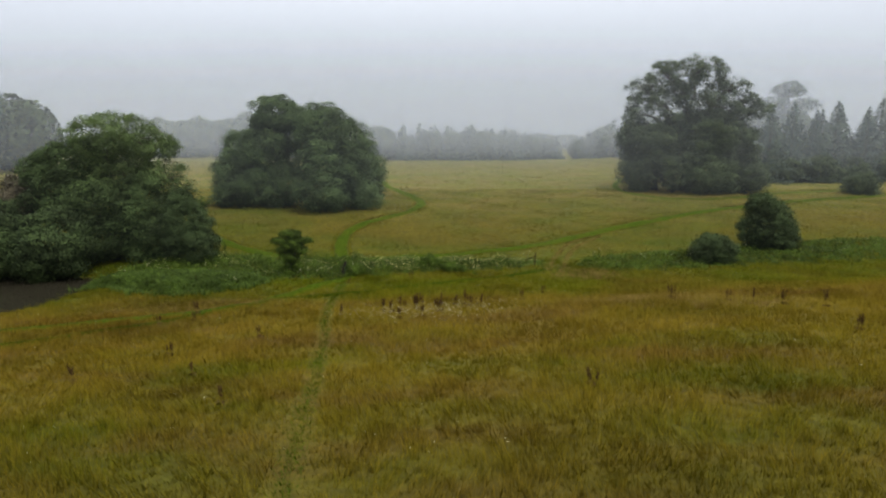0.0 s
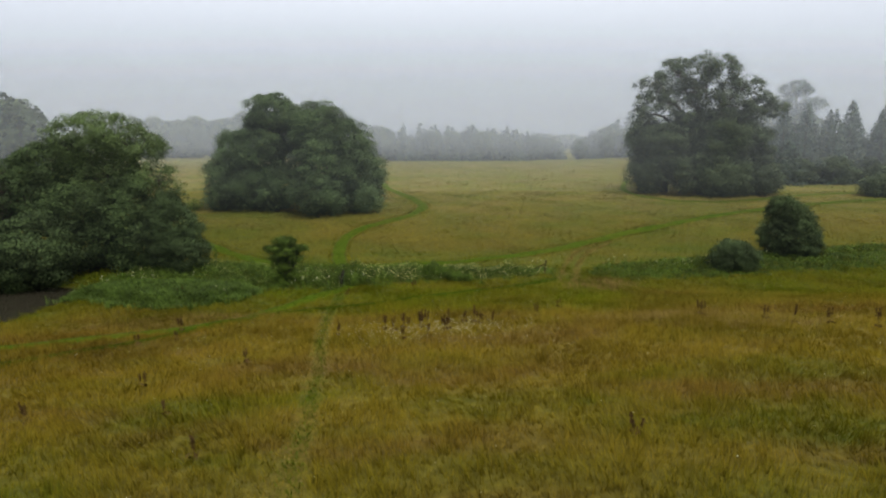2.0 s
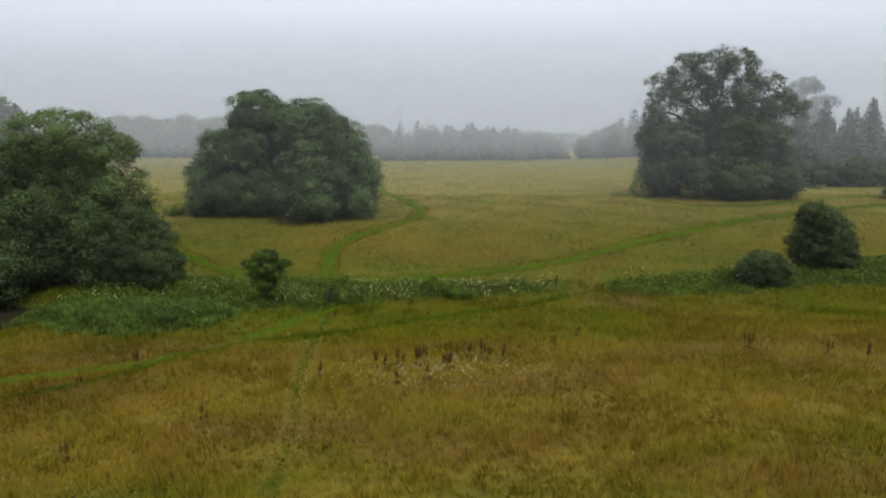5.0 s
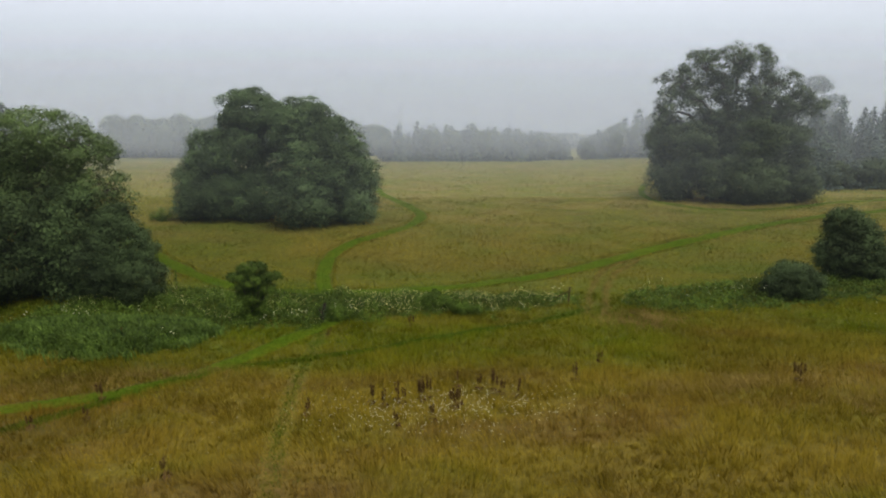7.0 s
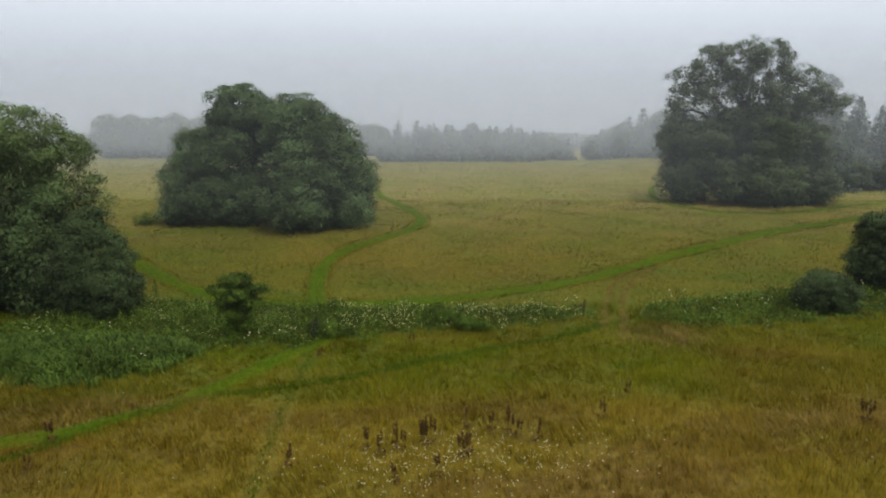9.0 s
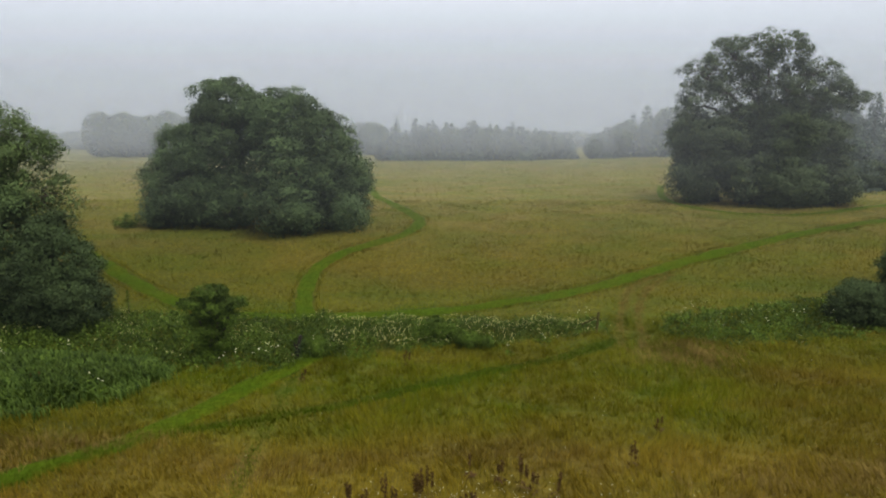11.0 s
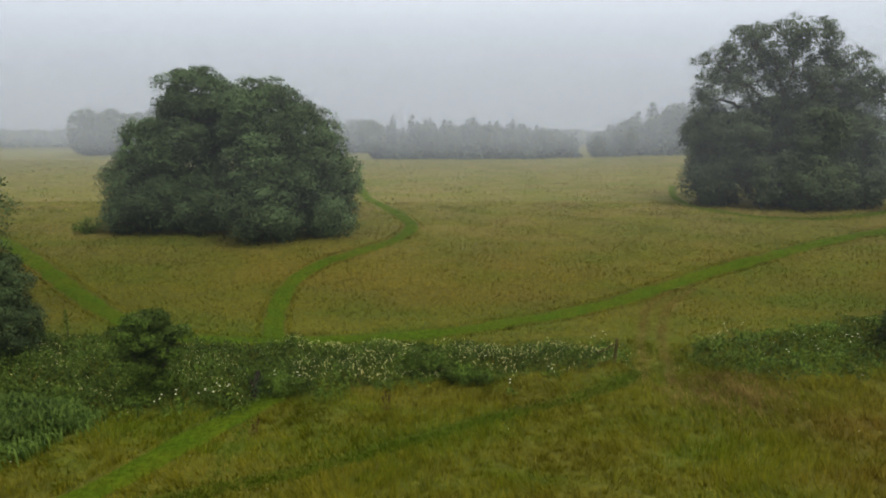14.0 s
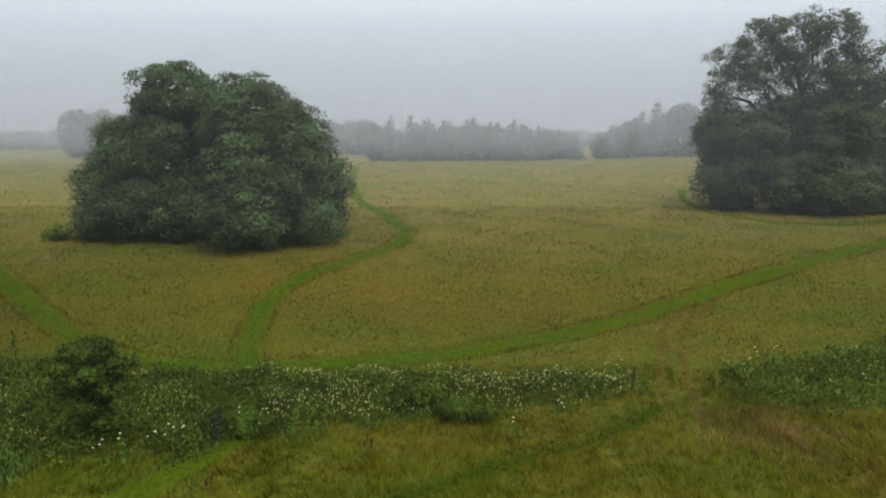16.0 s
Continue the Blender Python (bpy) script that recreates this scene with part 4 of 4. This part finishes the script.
sprinkled("white_flowers", fx, fy, height(fx, fy) + stand(fx, fy) * 0.75 + RNG.uniform(0.0, 0.25, len(fx)), 0.06, 0.6, PETAL, "white flower heads among the dark nettles")
n = 700
fx, fy = -1.5 + RNG.normal(size=n) * 2.9, 36.2 + RNG.normal(size=n) * 1.4
sprinkled("white_flowers", fx, fy, height(fx, fy) + 0.45 + RNG.uniform(-0.1, 0.12, n), 0.040, 0.6, PETAL, "white yarrow flowers in the rusty grass beside the docks")
fx, fy = strewn(0.16, 15, 60)
sprinkled("white_flowers", fx, fy, height(fx, fy) + 0.46 + RNG.uniform(-0.1, 0.1, len(fx)), 0.036, 0.5, PETAL, "single white flowers scattered over the meadow")


# ---- single plants and the post ----
def hogweed(x, y, tall, heads, label="hogweed with flat white flower heads on tall stems"):
    z = float(height(x, y))
    ob = base("hogweed", x, y, z, label, "wildflower", "hogweed in the hollow")
    pieces, tops = [], []
    for k in range(heads):
        a = RNG.uniform(0, 6.28)
        tip = np.array([np.cos(a), np.sin(a), 0]) * 0.16 * k + [0, 0, tall * (1 - 0.12 * k)]
        pieces.append(bent((0, 0, 0.3 * tall * min(k, 1)), tip, 0.014, 0.007, 0.06, 4))
        tops.append(tip)
    v, f = joined(pieces)
    mesh("stem", v, f, HERB, ob)
    for tip in tops:
        n = 9
        a = np.arange(n) * 2.4
        r = 0.042 * np.sqrt(np.arange(n) / n)
        flo = []
        for q, w in zip(a, r):
            o = tip + [np.cos(q) * w, np.sin(q) * w, 0.02 - 1.5 * w * w]
            ring = np.array([[np.cos(b) * 0.015, np.sin(b) * 0.015, -0.005] for b in (0, 1.57, 3.14, 4.71)])
            flo.append((np.concatenate([[o + [0, 0, 0.012]], o + ring, [o - [0, 0, 0.02]]]),
                        np.array([[0, 1, 2], [0, 2, 3], [0, 3, 4], [0, 4, 1], [5, 2, 1], [5, 3, 2], [5, 4, 3], [5, 1, 4]])))
        v, f = joined(flo)
        mesh("flower_head", v, f, PETAL, ob)
    n = 14
    c = np.stack([RNG.normal(size=n) * 0.15, RNG.normal(size=n) * 0.15, RNG.uniform(0.1, 0.6, n) * tall], 1)
    v, f = leaves(c, np.tile([0, 0, 1.0], (n, 1)), 0.2, 0.7)
    mesh("leaves", v, f, HERB, ob)
    return ob


for x, y, tall, heads in ((-13.1, 52.4, 1.0, 3), (-12.6, 52.7, 1.1, 2), (-11.5, 53.1, 1.0, 3), (-11.1, 53.4, 1.15, 3), (-10.6, 53.6, 1.0, 2), (-8.9, 54.9, 1.2, 3),
                          (-7.9, 55.2, 1.0, 2), (2.2, 54.6, 0.9, 2), (4.3, 56.3, 0.9, 3), (1.2, 57.2, 1.1, 1), (8.0, 60.4, 1.3, 3), (7.4, 60.0, 1.2, 2),
                          (14.6, 60.6, 1.2, 3), (15.2, 61.4, 1.4, 3), (16.4, 61.6, 1.4, 2), (17.2, 58.4, 1.0, 2), (19.0, 58.8, 1.1, 2), (21.5, 60.2, 1.2, 3),
                          (22.4, 60.6, 1.1, 3), (24.1, 60.2, 1.2, 2), (-17.6, 48.4, 1.1, 2), (-18.3, 48.9, 1.2, 1), (-24.5, 51.6, 1.5, 3), (-25.4, 52.0, 1.5, 3),
                          (-26.6, 52.6, 1.6, 3), (-21.7, 52.9, 1.5, 2), (-29, 52.4, 1.5, 3), (30.2, 63.6, 1.3, 3), (31.4, 64.4, 1.3, 2)):
    hogweed(x, y, tall, heads)


def dock(x, y, tall, spikes, spread=0.14):
    z = float(height(x, y))
    ob = base("dock_plant", x, y, z, "dead rust-brown dock with upright seed spikes in the grass", "wild plant", "docks in the meadow")
    for k in range(spikes):
        a, far = RNG.uniform(0, 6.28), spread * RNG.uniform(0.2, 1.2)
        top = np.array([np.cos(a) * far * 1.5, np.sin(a) * far * 1.5, tall * RNG.uniform(0.75, 1.1)])
        line = [np.array([np.cos(a) * far * 0.4, np.sin(a) * far * 0.4, 0]), top * [0.8, 0.8, 0.5], top]
        v, f = tube(line, (0.009, 0.008, 0.004), 5)
        stem = mesh("stem", v, f, STALK, ob)
        n = 60
        s = RNG.uniform(0.45, 1.0, n)[:, None]
        c = line[1] + (top - line[1]) * ((s - 0.4) / 0.6) + RNG.normal(size=(n, 3)) * [0.022, 0.022, 0.01]
        v, f = leaves(c, RNG.normal(size=(n, 3)), 0.06, 0.8)
        mesh("seed_head", v, f, DOCK, stem)
    n = 7
    a = np.arange(n) * 2.4
    v, f = leaves(np.stack([np.cos(a) * 0.14, np.sin(a) * 0.14, np.full(n, 0.16)], 1), np.tile([0, 0, 1.0], (n, 1)), 0.28, 0.35)
    mesh("leaves", v, f, DOCK, ob)
    return ob


for x, y, tall, spikes in ((-4.3, 38.0, 0.95, 4), (-3.7, 37.6, 0.9, 3), (-3.2, 38.2, 1.05, 3), (-2.95, 37.8, 0.95, 3), (-2.15, 38.2, 1.05, 9), (-1.85, 38.4, 1.0, 6),
                           (-0.75, 37.0, 0.95, 5), (-0.55, 37.3, 0.9, 3), (1.0, 39.0, 1.1, 5), (1.3, 38.6, 0.95, 4), (1.9, 38.2, 0.9, 3), (-6.8, 36.8, 0.85, 3),
                           (4.85, 40.1, 0.95, 3), (-0.6, 39.8, 0.8, 2), (0.4, 39.4, 0.75, 3), (-1.6, 35.6, 0.8, 2), (-3.0, 35.3, 0.8, 2), (6.8, 43.2, 0.8, 2),
                           (-17.2, 40.2, 0.95, 6), (-16.3, 37.4, 0.7, 2), (-18.1, 36.6, 0.8, 3), (-10.2, 31.6, 0.8, 2), (-13.6, 28.2, 0.8, 3), (-10.8, 24.4, 0.8, 2),
                           (-8.2, 20.6, 0.8, 2), (-15.8, 24.2, 0.9, 3), (14.4, 38.8, 0.85, 6), (18.0, 35.4, 1.0, 4), (19.6, 34.9, 0.95, 4), (17.2, 36.8, 0.8, 3),
                           (19.3, 27.9, 0.8, 5), (21.2, 33.6, 1.2, 4), (-3.4, 53.0, 0.9, 4), (-8.6, 50.6, 0.6, 2), (5.2, 21.2, 0.7, 3), (-21.4, 49.6, 1.0, 3)):
    dock(x, y, tall, spikes)


def fence_post(x, y):
    z = float(height(x, y))
    ob = base("fence_post", x, y, z, "weathered grey wooden post with a broken rail in the herbs", "post")
    bm = bmesh.new()
    bmesh.ops.create_cube(bm, size=1.0, matrix=Matrix.LocRotScale((0.02, 0, 0.68), Euler((0.03, 0.05, 0.3)), (0.12, 0.11, 1.5)))
    bmesh.ops.bevel(bm, geom=bm.edges[:], offset=0.012, segments=2, affect="EDGES")
    me = bpy.data.meshes.new("post")
    bm.to_mesh(me)
    bm.free()
    me.materials.append(TIMBER)
    new("post", me).parent = ob
    bm = bmesh.new()
    bmesh.ops.create_cube(bm, size=1.0, matrix=Matrix.LocRotScale((-0.52, -0.07, 0.86), Euler((0.1, -0.42, 0.1)), (1.15, 0.04, 0.09)))
    bmesh.ops.bevel(bm, geom=bm.edges[:], offset=0.01, segments=2, affect="EDGES")
    me = bpy.data.meshes.new("rail")
    bm.to_mesh(me)
    bm.free()
    me.materials.append(TIMBER)
    new("rail", me).parent = ob


fence_post(8.35, 59.0)


def sapling(x, y, tall):
    z = float(height(x, y))
    ob = base("sapling", x, y, z, "thin upright sapling among the nettles", "sapling")
    v, f = tube([(0, 0, 0), (0.03, 0, tall * 0.5), (0.0, 0.02, tall)], (0.025, 0.016, 0.006), 6)
    mesh("stem", v, f, BARK, ob)
    n = 160
    t = RNG.uniform(0.25, 1.0, n)
    c = np.stack([RNG.normal(size=n) * 0.16 * (1.1 - t), RNG.normal(size=n) * 0.16 * (1.1 - t), t * tall], 1)
    v, f = leaves(c, RNG.normal(size=(n, 3)), 0.11, 0.6)
    mesh("leaves", v, f, HAWTHORN, ob)


sapling(-23.6, 62.8, 1.7)


# ---- spruces and far woods ----
def spruce_leaves(tall, wide, tiers, per, size):
    """Needle sprays on drooping tiers of boughs, about the origin."""
    c, w = [], []
    for k in range(tiers):
        s = (k + RNG.uniform(-0.3, 0.3)) / tiers
        z, reach = tall * (0.03 + 0.97 * s), (wide * (1 - s) + 0.10) * RNG.uniform(0.8, 1.15)
        n = max(5, int(per * (1 - s) + 5))
        a = RNG.uniform(0, 2 * np.pi, n)
        reach = reach * (1 + 0.22 * np.sin(5 * a + 7 * k))
        r = reach * np.sqrt(RNG.uniform(0.25, 1.1, n))
        c.append(np.stack([np.cos(a) * r, np.sin(a) * r, z - 0.3 * r + RNG.normal(size=n) * 0.12], 1))
        w.append(np.stack([np.cos(a), np.sin(a), np.full(n, 0.5)], 1))
    w = unit(np.concatenate(w))
    return (*leaves(np.concatenate(c), w, size, 0.5, 0.3), unit(w + RNG.normal(size=w.shape) * 0.3))


def spruce(x, y, tall, wide, label, group, tiers=40, per=240, size=0.46):
    z = float(height(x, y))
    ob = base("spruce_tree", x, y, z, label, "tree", group)
    v, f = tube([(0, 0, -0.1), (0, 0, tall * 0.5), (0, 0, tall * 0.97)], (tall * 0.018, tall * 0.010, 0.02), 6)
    mesh("trunk", v, f, BARK, ob, smooth_faces=True)
    v, f, w = spruce_leaves(tall, wide, tiers, per, size)
    mesh("crown", v, f, SPRUCE, ob, normals=w)
    return ob


ROW = "row of conifers"
first = spruce(57.5, 112, 13.6, 5.0, "dark spruce in a conifer row, faded by mist", ROW)
second = spruce(62.5, 114, 14.2, 5.4, "dark spruce in a conifer row, faded by mist", ROW)
for x, y, size, which in ((67, 113, 0.94, 0), (71.5, 116, 1.02, 1), (76, 114, 0.98, 0), (81, 118, 1.06, 1), (86, 115, 1.1, 0), (92, 117, 1.1, 1), (98, 115, 1.15, 0),
                          (60, 117, 0.9, 1), (74, 119, 1.0, 0), (105, 118, 1.1, 1), (65, 118, 0.85, 0), (69.5, 119, 0.9, 1), (79, 119, 0.92, 0), (84, 120, 0.95, 1)):
    copy_thing((first, second)[which], pose(x, y, float(height(x, y)), 0, 0, x * 37) @ Matrix.Diagonal((size, size, size, 1)))
for x, y, rx, rz in ((55, 111, 2.6, 2.2), (60, 111, 3.2, 2.6), (66, 111, 3.4, 2.8), (72, 112, 3.2, 2.6), (64, 96, 2.6, 1.9), (79, 112, 3.6, 3.0)):
    z = float(height(x, y))
    tree("laurel_bush", x, y, ((x, y, z + rz * 0.7, rx, 2.2, rz),), OAK, "low dark shrub below the conifers", "bush", "shrubs below the conifers",
         trunk=0.14, fork=0.4, size=0.28, billow=0.8, ragged=0.5)


def far_broadleaf(x, y, tall, wide, label, group):
    z = float(height(x, y))
    ob = base("broadleaf_tree", x, y, z, label, "tree", group)
    v, f = tube([(0, 0, -0.1), (0.1, 0, tall * 0.3), (0, 0.1, tall * 0.7)], (tall * 0.025, tall * 0.018, 0.05), 6)
    mesh("trunk", v, f, BARK, ob, smooth_faces=True)
    n = 1500
    d = unit(RNG.normal(size=(n, 3)))
    lump = 1 + 0.08 * np.sin(4 * d[:, 0] + x) * np.sin(5 * d[:, 1]) * np.sin(4 * d[:, 2] + 1)
    r = np.where(RNG.random(n) < 0.3, RNG.uniform(0.4, 0.9, n), lump)[:, None]
    c = d * r * [wide, wide, tall * 0.5] + [0, 0, tall * 0.52]
    v, f = leaves(c, d, 1.2, 0.75)
    mesh("crown", v, f, OAK, ob, normals=unit(d + RNG.normal(size=d.shape) * 0.3))
    return ob


far_a = far_broadleaf(-60, 206, 13.5, 5.0, "misty broadleaf tree in the far wood", "far wood")
far_b = far_broadleaf(-68, 208, 14.5, 5.6, "misty broadleaf tree in the far wood", "far wood")
far_c = spruce(-14, 183, 11, 4.0, "misty young conifer in the far plantation", "far plantation", 18, 60, 1.0)
far_d = spruce(-9, 184, 11.5, 4.4, "misty young conifer in the far plantation", "far plantation", 18, 60, 1.0)
for k in range(50):
    x, y, size = -106 + 1.7 * k + RNG.uniform(-1, 1), 206 + RNG.uniform(0, 12) + 22 * (k > 37), RNG.uniform(0.78, 0.92) * (0.82 if k > 37 else 1.0)
    copy_thing((far_a, far_b)[k % 2], pose(x, y, float(height(x, y)), 0, 0, 50 * k) @ Matrix.Diagonal((size, size, size, 1)))
for k in range(84):
    across = (k * 0.618) % 1
    x, y = -17 + 49 * across + RNG.uniform(-1, 1), 183 + 14 * ((k * 0.37) % 1)
    size = RNG.uniform(0.74, 0.98) * (0.72 + 0.28 * math.sin(math.pi * min(1, max(0, across * 1.1)))) * (0.66 if k % 3 == 0 else 1.0)
    copy_thing((far_a, far_c, far_d)[k % 3], pose(x, y, float(height(x, y)), 0, 0, 50 * k) @ Matrix.Diagonal((size * 1.15, size * 1.15, size * RNG.uniform(0.9, 1.08), 1)))
for k in range(70):
    x = 38 + 0.95 * k + RNG.uniform(-1, 1)
    y, size = 182 + RNG.uniform(0, 18), RNG.uniform(0.75, 1.0) * (0.66 + 0.6 * min(1, k / 20)) * (0.72 if k % 3 == 0 else 1.0)
    copy_thing((far_a, far_c, far_d)[k % 3], pose(x, y, float(height(x, y)), 0, 0, 50 * k) @ Matrix.Diagonal((size * 1.15, size * 1.15, size, 1)))
for x, y, size in ((-90, 132, 1.0), (-97, 136, 1.1), (-106, 138, 1.05), (-114, 134, 1.1)):
    copy_thing(far_b, pose(x, y, float(height(x, y)), 0, 0, 7 * x) @ Matrix.Diagonal((size, size, size, 1)))

tree("pine_tree", 100, 186, ((100, 186, 28.2, 4.2, 4, 2.2), (96, 186, 24.6, 3.6, 3, 1.6), (105, 186, 24.0, 3.8, 3, 1.6), (101, 186, 21.5, 4.4, 3, 1.8)),
     SPRUCE, "tall flat-topped pine fading into the fog", trunk=0.4, fork=0.8, size=0.6, billow=1.0, cover=0.6, core=0, gaps=0.15, ragged=1.0)

n = 26000
rx = RNG.uniform(-420, 420, n)
ry = 330 + RNG.uniform(0, 70, n)
roof = 15.5 + 1.2 * np.sin(rx * 0.021) + 0.7 * np.sin(rx * 0.13 + 1) + 0.6 * np.sin(rx * 0.41)
rz = height(rx, ry) * 0 + 8 + (roof - 8) * np.sqrt(RNG.random(n))
v, f = leaves(np.stack([rx, ry, rz], 1), np.tile([0, -1, 0.3], (n, 1)), 3.6, 0.8)
tagged(mesh("far_woods", v, f, OAK), "distant wooded skyline almost lost in fog", "woods", kind="stuff")


# ---- mist ----
def mist(name, y, thick, bow=0.0006):
    x = np.linspace(-700, 700, 57)
    yy = y + bow * x**2 * 0.5
    fade = (15 + 0.03 * y, 26 + 0.14 * y)
    z0, z1 = float(height(0, y)) - 3, 20 + 0.40 * y
    v = np.concatenate([np.stack([x, yy, np.full_like(x, z0)], 1), np.stack([x, yy, np.full_like(x, z1)], 1)])
    k = np.arange(56)
    ob = mesh(name, v, np.stack([k, k + 1, k + 58, k + 57], 1), make_mist(name, thick, float(height(0, y)), fade), smooth_faces=True)
    return tagged(ob, "bank of pale grey fog lying before the far woods", "fog", kind="structure")


for k, (y, thick) in enumerate(((48, 0.009), (76, 0.040), (94, 0.05), (109, 0.16), (145, 0.24), (180, 0.24), (232, 0.24), (290, 0.24))):
    mist("fog_bank_%d" % (k + 1), y, thick)
